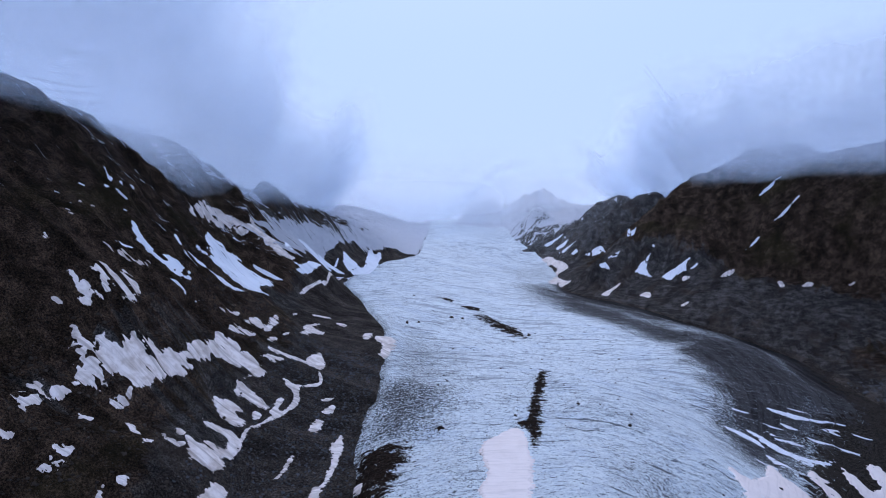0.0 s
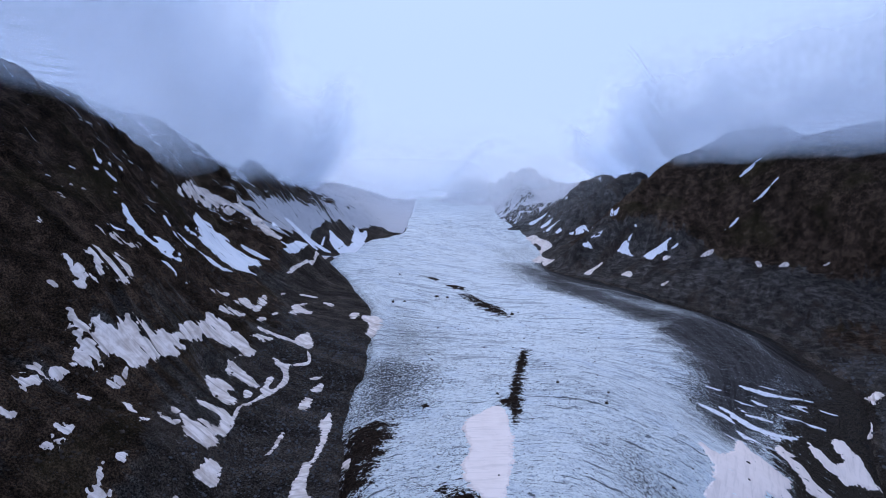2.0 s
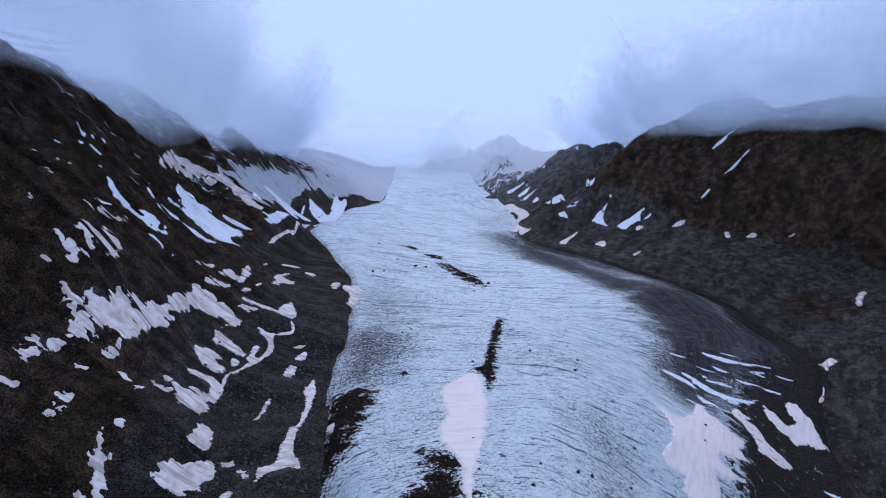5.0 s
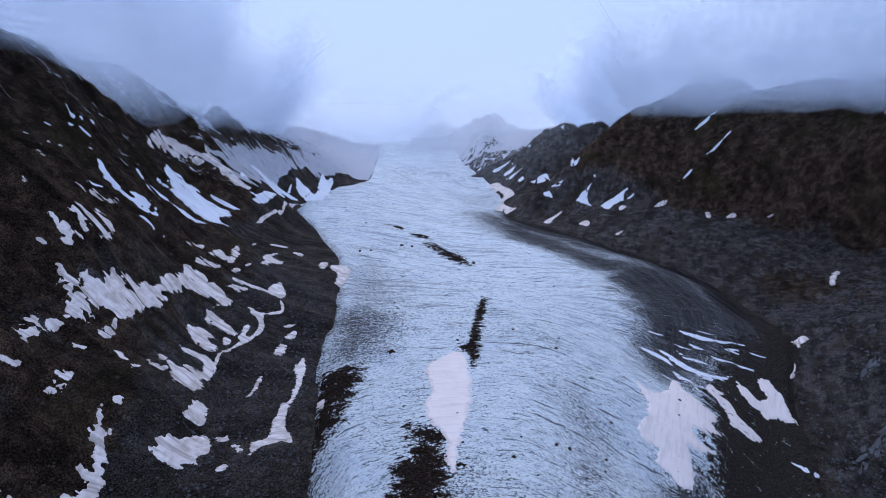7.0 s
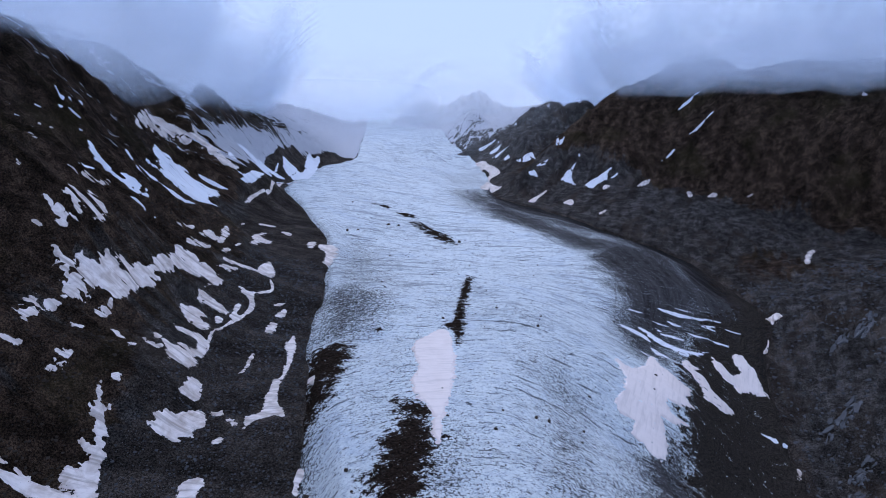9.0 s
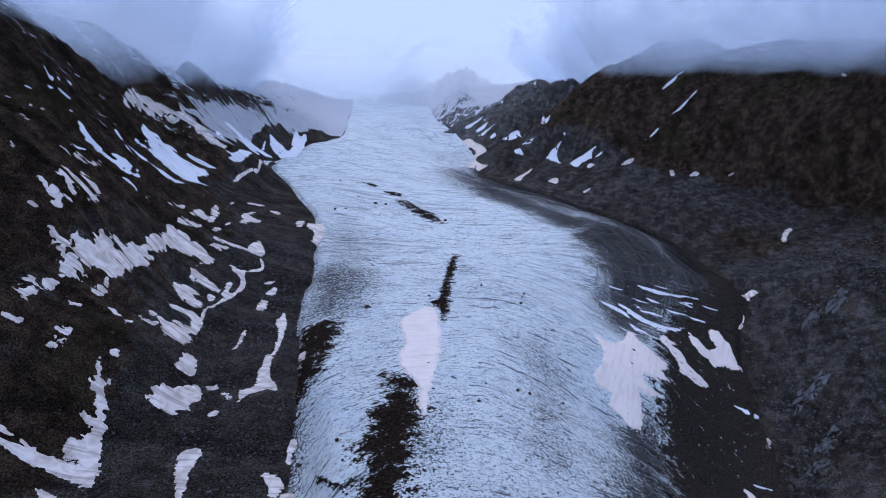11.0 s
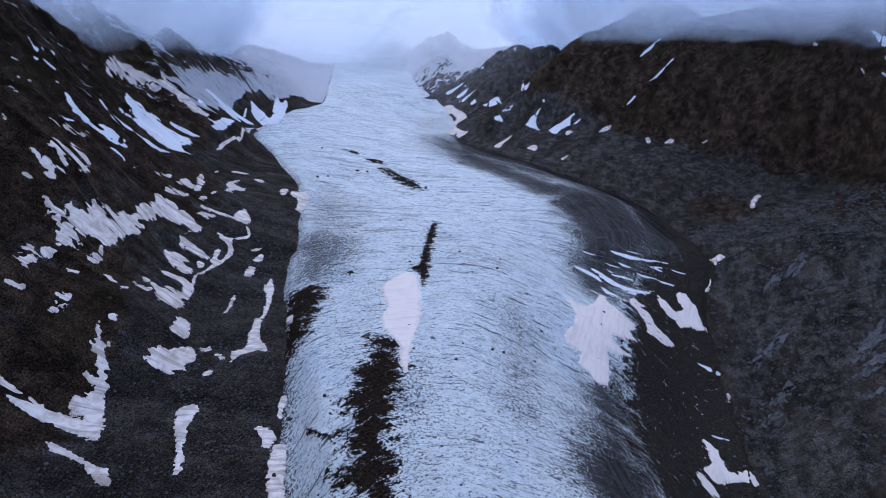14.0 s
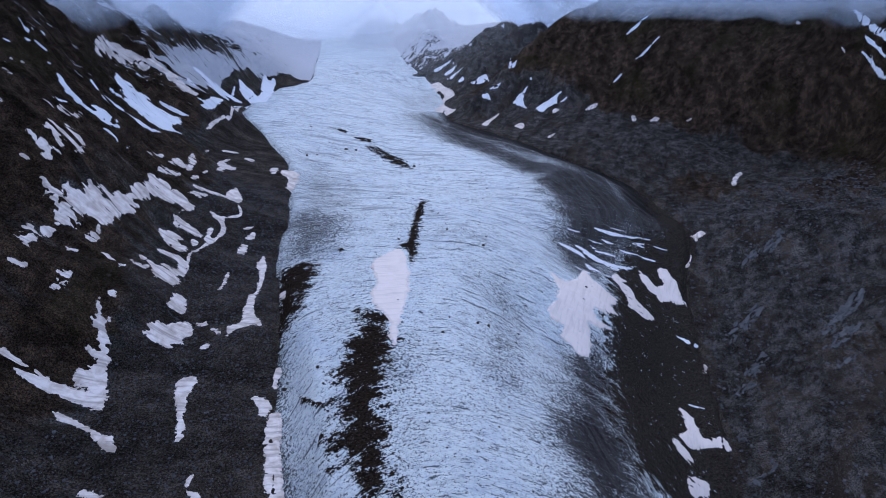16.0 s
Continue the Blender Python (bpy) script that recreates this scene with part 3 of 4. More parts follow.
iy = runs((-800, 100, 14), (100, 560, 1.1), (560, 800, 1.8), (800, 1200, 3.5), (1200, 1800, 6), (1800, 3200, 14))
iu = np.linspace(0, 1, 360)
ix, iz = features(iy)
W = ix[:, 9:10] - ix[:, 5:6]
margin = 5 * fbm(iy / 40, 0 * iy, 4, 71)[:, None]
IX = ix[:, 5:6] - 5 + margin + (W + 10 - margin + 6 * fbm(iy / 45, 0 * iy + 9, 4, 72)[:, None]) * iu
IY = iy[:, None] + 0 * IX
bend = IY + 55 * np.exp(-np.clip(IX - ix[:, 5:6], 0, None) / 45) + 0.3 * np.clip(IX - 30, 0, 80) * smooth(430, 290, IY)
edge = smooth(0, 0.03, iu) * smooth(1, 0.97, iu)
rubble, soot, greyness = np.zeros(IX.shape), np.zeros(IX.shape), np.zeros(IX.shape)
for amount, outline in STAINS:
    box = np.array(outline, float)
    j = (iy > box[:, 1].min() - 60) & (iy < box[:, 1].max() + 60)
    d = inside_by(IX[j], IY[j], outline)
    if amount > 0.9:
        nxt = np.roll(box, -1, 0)
        area = abs(np.sum(box[:, 0] * nxt[:, 1] - box[:, 1] * nxt[:, 0])) / 2
        width = np.clip(2.7 * area / np.hypot(*(box - nxt).T).sum(), 5, 50)
        if amount < 1:
            greyness[j] = np.maximum(greyness[j], smooth(-30, 30, d))
        rubble[j] = np.maximum(rubble[j], np.clip((0.62 if width < 8 else 0.52) + d / width, 0, 0.95 - 0.2 * smooth(560, 700, IY[j])))
    else:
        soot[j] = np.maximum(soot[j], amount * smooth(-55, 45, d + 18 * fbm(IX[j] / 30, IY[j] / 30, 3, 73)))
soot = np.maximum(soot, 0.12 + 0.16 * fbm(IX / 80, IY / 80, 3, 74))
soot = np.maximum(soot, 0.75 * smooth(1700, 1500, IY) * np.exp(-np.clip(IX - IX[:, :1], 0, None) / 14) + 1.15 * smooth(1750, 1500, IY) * np.exp(-np.clip(IX[:, -1:] - IX, 0, None) / 34))
# the far margin under the scree is grey with grit over a wide belt, with one slightly paler ribbon in it
belt = (IX[:, -1:] - IX + 26 * fbm(IX / 70, IY / 110, 3, 82)) / (85 + 120 * smooth(500, 900, IY) * smooth(1650, 1250, IY))
grit_belt = smooth(1.5, 0.3, belt) * smooth(480, 640, IY) * smooth(1750, 1350, IY)
grit_belt *= 1 - 0.2 * smooth(0.10, 0.03, np.abs(belt - 0.45 - 0.1 * np.sin(IY / 90))) * smooth(780, 900, IY)
soot = np.maximum(soot, 0.78 * grit_belt + 0.25 * smooth(0.34, 0.12, belt) * smooth(480, 640, IY) * smooth(1750, 1350, IY))
wave = fbm(IX / 60, IY / 60, 4, 75)
phase = bend / 6.5 + 1.7 * fbm(IX / 130, bend / 60, 3, 83) + 0.5 * fbm(IX / 22, bend / 14, 3, 84)
crest = np.abs(np.mod(phase, 1) - 0.5) * 4 - 1
small = 1.6 * fbm(IX / 8 + wave, bend / 6 + wave, 4, 77)
ridged = 0.35 + 0.65 * smooth(-0.25, 0.25, fbm(IX / 110, IY / 110, 3, 78))
fade = 1 - 0.8 * smooth(800, 1300, IY)
IZ = valley(IX, IY) + 1.2 + 3.2 * wave + fade * ridged * (0.45 * crest + 0.8 * small) + 0.35 * fbm(IX / 5, IY / 5, 3, 79) * fade
IZ += 1.8 * rubble * (1 + 0.8 * fbm(IX / 9, IY / 9, 3, 80))
IZ += 14 * smooth(1850, 1950, IY) * smooth(2150, 2000, IY) * fbm(IX / 26, IY / 18, 4, 81)
IZ = IZ * edge + (height(IX.ravel(), IY.ravel()).reshape(IX.shape) - 2.5) * (1 - edge)
glacier = tagged(new("glacier"), "grey-white crevassed glacier tongue streaked with dark rubble", "glacier", kind="structure")
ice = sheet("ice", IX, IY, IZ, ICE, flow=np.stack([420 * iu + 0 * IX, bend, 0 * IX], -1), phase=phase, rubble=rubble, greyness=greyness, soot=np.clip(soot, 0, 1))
ice.parent = glacier


def top(x, y):
    """Height of whatever lies on top, ice or land."""
    x, y = np.asarray(x, float), np.asarray(y, float)
    fx, _ = features(y)
    j = np.clip(np.searchsorted(iy, y) - 1, 0, len(iy) - 2)
    out = height(x, y)
    a, b = IX[j, 0], IX[j, -1]
    u = np.clip((x - a) / (b - a), 0, 0.9999) * (len(iu) - 1)
    k = u.astype(int)
    u, v = u - k, np.clip((y - iy[j]) / (iy[j + 1] - iy[j]), 0, 1)
    on = (1 - v) * ((1 - u) * IZ[j, k] + u * IZ[j, k + 1]) + v * ((1 - u) * IZ[j + 1, k] + u * IZ[j + 1, k + 1])
    return np.where((x > a) & (x < b), np.maximum(on, out), out)


def mesh_of(name, verts, faces, material, flat=False):
    me = bpy.data.meshes.new(name)
    me.from_pydata(np.asarray(verts).tolist(), [], np.asarray(faces).tolist())
    if not flat:
        me.shade_smooth()
    me.materials.append(material)
    return me


# ---- clouds that hang on both walls and close the valley's head
def cloud_base(x, y):
    left = np.interp(y, (300, 600, 790, 880, 1050, 1400, 1800, 2300), (314, 312, 316, 272, 262, 240, 244, 262))
    right = np.interp(y, (300, 1100, 1500, 1700, 2100, 2600), (300, 316, 338, 345, 312, 345))
    side = smooth(-80, 320, x)
    return left * (1 - side) + right * side


def vapour_sheet(name, X, Y, Z, vapour, most, wisps):
    """A cloud sheet without the parts that hold no vapour."""
    ob = sheet(name, X, Y, Z, CLOUD, vapour=vapour, most=0 * X + most, wisps=smooth(0, 0.25, vapour) * wisps)
    v = vapour.ravel()
    bm = bmesh.new()
    bm.from_mesh(ob.data)
    bmesh.ops.delete(bm, geom=[f for f in bm.faces if max(v[p.index] for p in f.verts) < 0.01], context="FACES")
    bm.to_mesh(ob.data)
    bm.free()
    return ob


# layers of cloud, one above the other; they sag towards the walls and the valley's head and thin out over the middle
CX, CY = np.meshgrid(runs((-1100, 1700, 18)), runs((150, 3100, 18)))
slope_z = valley(CX, CY) - np.interp(CY, SEC_Y, SEC_Z[:, 7])
wall_share = smooth(25, 165, slope_z + 40 * fbm(CX / 260, CY / 260, 2, 131))
head_share = smooth(2100, 2600, CY) * np.interp(CX, (-400, 60, 200, 420), (1.0, 0.8, 0.3, 0.15))
near_wall = np.maximum(wall_share, head_share)
for _ in range(3):
    near_wall = (near_wall + np.roll(near_wall, 1, 0) + np.roll(near_wall, -1, 0) + np.roll(near_wall, 1, 1) + np.roll(near_wall, -1, 1)) / 5
base = cloud_base(CX, CY) + 190 * (1 - near_wall) + 55 * fbm(CX / 230, CY / 230, 3, 132)
for k in range(15):
    share = k / 14
    CZ = base - 12 + 150 * share**1.4 + 7 * fbm(CX / 110, CY / 110, 3, 140 + k)
    most = 0.05 + 0.30 * share**0.8
    most = np.where(head_share > wall_share, 0.2 if k < 5 else 0.0, most)
    for _ in range(4):
        most = (most + np.roll(most, 1, 0) + np.roll(most, -1, 0) + np.roll(most, 1, 1) + np.roll(most, -1, 1)) / 5
    bank = vapour_sheet("cloud_bank", CX, CY, CZ, smooth(0.0, 0.8, near_wall) * smooth(0.0, 0.02, most), most, 0.7)
    tagged(bank, "soft grey-blue cloud bank hanging on the valley walls", "cloud", "cloud banks", "stuff")

# thin mist standing in the upper valley
for y, share in ((1700, 0.05), (1950, 0.08), (2150, 0.10), (2300, 0.14), (2430, 0.26), (2530, 0.32), (2620, 0.34)):
    MX, MZ = np.meshgrid(runs((-900, 1500, 40)), runs((-60, 520, 20)))
    MY = y + 30 * fbm(MX / 300, MZ / 300, 3, int(y))
    haze = smooth(valley(MX, MY) - 10, valley(MX, MY) + 70, MZ) * smooth(520, 380, MZ) * (0.6 + 0.4 * smooth(330, 60, MX)) * smooth(700, 450, MX)
    veil = vapour_sheet("mist_veil", MX, MY, MZ, haze, share, 0.15)
    tagged(veil, "thin pale mist standing across the upper valley", "mist", "mist veils", "stuff")


# ---- snow that lies in patches
KINDS = {
    "band": (SNOW, "broad ragged band of dusty old snow on the slope"),
    "field": (SNOW, "ragged patch of old snow lying on dark ground"),
    "small": (SNOW, "small patch of dusty old snow on dark scree"),
    "stripe": (SNOW, "long strip of dusty snow along a gravel hollow"),
    "chute": (WHITE, "narrow streak of white snow in a steep gully"),
    "pink": (PINK, "smooth pinkish snow field lying on dirty glacier ice"),
    "line": (WHITE, "thin snow strip in a crevasse of rubble-covered ice"),
}
patch_count = 0
OUTLINES = []


def snow_patch(kind, *outline):
    """Snow with a thin ragged rim inside an outline, draped over what lies beneath."""
    global patch_count
    patch_count += 1
    pts = np.array(outline, float)
    OUTLINES.append(pts)
    loop = []
    for k in range(len(pts)):
        a, b, c, d = (pts[(k + m) % len(pts)] for m in (-1, 0, 1, 2))
        for s in (0, 0.25, 0.5, 0.75):
            loop.append(0.5 * (2 * b + (c - a) * s + (2 * a - 5 * b + 4 * c - d) * s**2 + (3 * b - a - 3 * c + d) * s**3))
    px, py = np.array(loop).T
    area = abs(np.sum(px * np.roll(py, -1) - py * np.roll(px, -1))) / 2
    around = np.hypot(px - np.roll(px, 1), py - np.roll(py, 1)).sum()
    width = 2 * area / around
    far = max(1.0, (py.mean() + 140) / 500)
    step = float(np.clip(width / 20, 0.25, 0.45 * far))
    xs, ys = np.arange(px.min() - 3 * step, px.max() + 4 * step, step), np.arange(py.min() - 3 * step, py.max() + 4 * step, step)
    X, Y = np.meshgrid(xs, ys)
    d = inside_by(X, Y, list(zip(px, py)))
    rag = float(np.clip(0.4 * width, 0.3, 2.6)) * (0.5 if kind in ("line", "stripe", "chute") else 1.0)
    Z = top(X.ravel(), Y.ravel()).reshape(X.shape)
    n = max(1, int(round(6.0 / step)))
    soft_z = np.pad(Z, n, mode="edge")
    for axis in (0, 1):
        run_sum = np.cumsum(np.insert(soft_z, 0, 0, axis=axis), axis=axis)
        size = soft_z.shape[axis] - 2 * n
        soft_z = (np.take(run_sum, np.arange(size) + 2 * n + 1, axis) - np.take(run_sum, np.arange(size), axis)) / (2 * n + 1)
    Z = np.maximum(Z - 0.9, soft_z) + 0.15
    grain = fall_line(X, Y, Z)
    seed = 200 + patch_count
    d = d + rag * ((0.25 if kind in ("pink", "line", "stripe") else 0.7) * fbm(grain[..., 0] / (0.5 * rag + 0.8), grain[..., 1] / (4 * rag + 3), 4, seed) + 0.9 * fbm(X / (1.5 * rag), Y / (1.5 * rag), 5, seed + 9)) + min(rag, 1.0) * (1.5 * fbm(X / 2.6, Y / 2.6, 3, seed + 21) + 0.9 * fbm(grain[..., 0] / 0.9, grain[..., 1] / 5, 2, seed + 23) + 0.9 * fbm(X / 1.1, Y / 1.1, 2, seed + 25))
    thick = np.clip(0.06 * width, 0.25, 0.8)
    lift = np.clip(0.5 * d, -1.6, thick) + 0.12 * thick * fbm(X / 4, Y / 4, 2, 300)
    keep = d > -2.2 * step - 0.6
    cell = keep[:-1, :-1] & keep[:-1, 1:] & keep[1:, 1:] & keep[1:, :-1]
    i = np.arange(X.size).reshape(X.shape)
    quads = np.stack([i[:-1, :-1], i[:-1, 1:], i[1:, 1:], i[1:, :-1]], -1)[cell]
    if not len(quads):
        return
    used, back = np.unique(quads, return_inverse=True)
    co = np.stack([X, Y, Z + lift], -1).reshape(-1, 3)[used]
    material, label = KINDS[kind]
    me = mesh_of("snow_patch", co, back.reshape(-1, 4), material)
    spread(me, fall=fall_line(co[:, 0], co[:, 1], co[:, 2]))
    tagged(new("snow_patch", me), label, "snow patch", "snow patches")


snow_patch("chute", (-280, 600), (-277, 600), (-270, 597), (-265, 594), (-259, 592), (-252, 589), (-245, 595), (-236, 598), (-229, 598), (-227, 601), (-227, 598), (-232, 592), (-229, 592), (-224, 594), (-227, 591), (-235, 585), (-244, 583), (-255, 586), (-264, 589), (-270, 588), (-275, 595))
snow_patch("chute", (-267, 528), (-261, 531), (-260, 544), (-255, 550), (-258, 538), (-261, 527))
snow_patch("field", (-338, 911), (-339, 929), (-338, 945), (-333, 945), (-330, 954), (-325, 968), (-321, 970), (-314, 974), (-307, 977), (-299, 978), (-291, 976), (-284, 980), (-279, 985), (-283, 988), (-288, 991), (-291, 993), (-285, 992), (-279, 990), (-272, 985), (-263, 983), (-256, 982), (-247, 981), (-236, 968), (-227, 964), (-218, 961), (-213, 960), (-220, 954), (-228, 949), (-237, 950), (-249, 962), (-261, 968), (-272, 967), (-288, 963), (-300, 952), (-309, 941), (-316, 935), (-324, 927), (-329, 914), (-304, 817), (-308, 816))
snow_patch("chute", (-283, 704), (-281, 706), (-277, 703), (-273, 698), (-277, 697), (-281, 699))
snow_patch("chute", (-284, 804), (-280, 808), (-275, 810), (-271, 824), (-264, 814), (-260, 833), (-254, 842), (-258, 831), (-253, 833), (-244, 837), (-235, 843), (-229, 862), (-225, 886), (-213, 809), (-217, 793), (-211, 779), (-205, 781), (-210, 774), (-218, 761), (-224, 745), (-231, 737), (-240, 736), (-247, 739), (-257, 746), (-262, 745), (-268, 744), (-273, 747), (-265, 747), (-257, 753), (-263, 753), (-269, 759))
snow_patch("chute", (-273, 713), (-268, 714), (-263, 714), (-254, 712), (-247, 707), (-239, 711), (-231, 715), (-223, 718), (-216, 725), (-222, 714), (-230, 705), (-238, 697), (-247, 699), (-252, 679), (-231, 601), (-244, 632), (-258, 680), (-267, 696))
snow_patch("chute", (-258, 750), (-254, 754), (-249, 749), (-255, 750))
snow_patch("chute", (-259, 909), (-249, 908), (-236, 909), (-225, 911), (-219, 910), (-229, 904), (-242, 902), (-253, 903))
snow_patch("chute", (-305, 939), (-293, 946), (-279, 937), (-290, 943), (-300, 934))
snow_patch("chute", (-235, 990), (-225, 984), (-218, 974), (-227, 973))
snow_patch("chute", (-281, 1298), (-271, 1303), (-261, 1302), (-248, 1306), (-237, 1304), (-225, 1296), (-215, 1286), (-225, 1283), (-239, 1287), (-253, 1286), (-264, 1280), (-274, 1288))
snow_patch("chute", (-246, 1315), (-230, 1315), (-213, 1310), (-201, 1306), (-192, 1302), (-203, 1297), (-222, 1297), (-240, 1306))
snow_patch("chute", (-253, 1258), (-241, 1259), (-227, 1259), (-212, 1267), (-192, 1278), (-173, 1299), (-180, 1287), (-202, 1266), (-223, 1250), (-196, 1005), (-228, 1142))
snow_patch("chute", (-214, 952), (-204, 958), (-196, 972), (-188, 987), (-182, 996), (-184, 973), (-191, 958), (-200, 948), (-207, 945), (-203, 954))
snow_patch("chute", (-212, 1328), (-209, 1338), (-209, 1315), (-213, 1313))
snow_patch("chute", (-205, 1375), (-196, 1380), (-182, 1376), (-165, 1385), (-170, 1539), (-157, 1545), (-145, 1556), (-147, 1376), (-162, 1349), (-171, 1328), (-180, 1316), (-187, 1324), (-196, 1333))
snow_patch("stripe", (-194, 907), (-192, 925), (-185, 942), (-176, 958), (-168, 979), (-197, 1246), (-186, 1269), (-191, 1252), (-166, 993), (-172, 960), (-181, 943), (-188, 927), (-190, 915))
snow_patch("small", (-179, 1272), (-170, 1289), (-168, 1289), (-173, 1279))
snow_patch("field", (-77, 780), (-61, 792), (-55, 770), (-57, 735), (-62, 708), (-69, 705), (-68, 742), (-76, 762))
snow_patch("small", (-93, 782), (-83, 789), (-84, 762), (-89, 758))
snow_patch("field", (-263, 518), (-259, 519), (-253, 520), (-254, 530), (-249, 534), (-248, 549), (-252, 573), (-249, 563), (-246, 543), (-245, 527), (-250, 524), (-254, 519), (-259, 518))
snow_patch("field", (-252, 487), (-250, 490), (-248, 493), (-243, 495), (-244, 512), (-239, 510), (-235, 511), (-232, 508), (-228, 501), (-225, 491), (-227, 489), (-224, 472), (-226, 471), (-235, 491), (-230, 472), (-234, 472), (-236, 470), (-233, 467), (-230, 454), (-232, 452), (-235, 452), (-232, 453), (-232, 457), (-237, 466), (-240, 471), (-243, 468), (-245, 473))
snow_patch("field", (-254, 451), (-251, 452), (-249, 451), (-246, 450), (-244, 450), (-242, 454), (-241, 454), (-238, 452), (-236, 451), (-236, 448), (-234, 446), (-234, 443), (-238, 440), (-239, 442), (-238, 446), (-241, 446), (-244, 447), (-248, 450), (-252, 451))
snow_patch("small", (-251, 430), (-249, 432), (-247, 431), (-245, 430), (-247, 429), (-249, 429))
snow_patch("small", (-237, 427), (-236, 429), (-233, 426), (-235, 427))
snow_patch("chute", (-234, 573), (-230, 577), (-224, 577), (-219, 577), (-214, 580), (-212, 581), (-215, 578), (-221, 574), (-227, 574), (-232, 573))
snow_patch("small", (-295, 523), (-290, 520), (-284, 513), (-287, 513))
snow_patch("small", (-274, 458), (-272, 459), (-268, 453), (-270, 452))
snow_patch("small", (-295, 562), (-293, 562), (-292, 559), (-292, 556))
snow_patch("small", (-300, 551), (-298, 551), (-297, 548))
snow_patch("chute", (-315, 577), (-311, 576), (-308, 575), (-312, 573))
snow_patch("chute", (-306, 627), (-301, 626), (-297, 626), (-295, 624), (-298, 624), (-302, 624))
snow_patch("chute", (-305, 603), (-301, 602), (-301, 596))
snow_patch("chute", (-312, 535), (-308, 536), (-309, 536))
snow_patch("chute", (-334, 736), (-329, 732), (-327, 733), (-330, 732))
snow_patch("chute", (-287, 601), (-284, 600), (-285, 599))
snow_patch("chute", (-320, 634), (-313, 632), (-332, 687), (-326, 689), (-324, 701), (-323, 689), (-329, 686), (-311, 630), (-317, 631))
snow_patch("band", (-236, 428), (-233, 426), (-229, 425), (-225, 425), (-223, 426), (-220, 423), (-218, 425), (-218, 429), (-222, 433), (-221, 436), (-217, 436), (-214, 437), (-211, 439), (-214, 440), (-212, 444), (-211, 456), (-208, 465), (-207, 475), (-204, 476), (-201, 478), (-201, 486), (-198, 489), (-196, 488), (-193, 493), (-192, 501), (-193, 511), (-189, 494), (-185, 492), (-188, 483), (-185, 484), (-186, 478), (-190, 471), (-191, 454), (-191, 439), (-192, 426), (-194, 417), (-196, 412), (-199, 410), (-198, 414), (-198, 419), (-201, 423), (-205, 424), (-209, 420), (-210, 415), (-209, 413), (-211, 408), (-215, 404), (-218, 399), (-222, 402), (-221, 408), (-221, 411), (-225, 411), (-228, 414), (-232, 418), (-233, 424))
snow_patch("band", (-193, 493), (-192, 501), (-193, 511), (-194, 522), (-191, 528), (-192, 554), (-194, 573), (-195, 577), (-191, 577), (-186, 579), (-179, 583), (-176, 579), (-174, 576), (-170, 582), (-165, 581), (-161, 578), (-157, 576), (-153, 572), (-153, 564), (-156, 557), (-159, 545), (-162, 544), (-159, 555), (-164, 556), (-168, 552), (-172, 551), (-175, 546), (-182, 546), (-182, 526), (-185, 515), (-186, 498), (-189, 496))
snow_patch("band", (-234, 362), (-232, 363), (-231, 368), (-232, 375), (-232, 381), (-229, 380), (-227, 384), (-224, 385), (-222, 388), (-220, 392), (-217, 399), (-217, 390), (-220, 387), (-220, 384), (-222, 378), (-221, 370), (-223, 365), (-223, 358), (-226, 358), (-230, 362))
snow_patch("small", (-203, 407), (-200, 409), (-197, 408), (-195, 408), (-197, 405), (-200, 405))
snow_patch("small", (-209, 383), (-205, 383), (-200, 382), (-203, 379))
snow_patch("small", (-228, 336), (-225, 336), (-222, 338), (-218, 340), (-219, 336), (-223, 335), (-227, 334))
snow_patch("field", (-206, 350), (-202, 352), (-199, 353), (-196, 355), (-196, 351), (-197, 347), (-196, 346), (-199, 343), (-201, 340), (-204, 338), (-203, 341), (-201, 343), (-204, 343), (-205, 345))
snow_patch("small", (-189, 398), (-184, 398), (-181, 395), (-175, 391), (-171, 393), (-173, 390), (-176, 384), (-179, 385), (-183, 390))
snow_patch("small", (-172, 408), (-167, 407), (-162, 407), (-158, 410), (-159, 404), (-164, 403), (-168, 404))
snow_patch("small", (-169, 422), (-165, 424), (-163, 419), (-165, 417))
snow_patch("field", (-163, 423), (-158, 423), (-155, 423), (-151, 427), (-146, 427), (-142, 428), (-138, 418), (-140, 410), (-144, 406), (-148, 402), (-151, 403), (-154, 405), (-157, 413))
snow_patch("small", (-155, 428), (-151, 434), (-147, 433), (-143, 433), (-140, 433), (-142, 430), (-146, 427), (-151, 428))
snow_patch("field", (-164, 453), (-159, 451), (-154, 455), (-149, 461), (-146, 462), (-141, 460), (-138, 455), (-137, 443), (-137, 434), (-141, 431), (-144, 435), (-143, 444), (-145, 450), (-150, 449), (-156, 446), (-161, 447))
snow_patch("stripe", (-139, 451), (-140, 463), (-142, 472), (-141, 481), (-138, 489), (-135, 499), (-133, 508), (-131, 516), (-134, 519), (-132, 529), (-128, 526), (-125, 531), (-123, 541), (-123, 550), (-125, 560), (-129, 568), (-126, 574), (-122, 576), (-122, 564), (-119, 553), (-120, 540), (-124, 527), (-127, 517), (-132, 504), (-136, 490), (-139, 478), (-138, 467), (-138, 453))
snow_patch("small", (-139, 577), (-133, 575), (-127, 571), (-127, 565), (-133, 569))
snow_patch("stripe", (-122, 575), (-116, 585), (-110, 591), (-110, 598), (-114, 614), (-111, 609), (-108, 591), (-115, 581))
snow_patch("field", (-164, 528), (-163, 536), (-157, 533), (-151, 533), (-146, 530), (-141, 527), (-137, 522), (-142, 516), (-148, 518), (-154, 519), (-159, 515), (-162, 520))
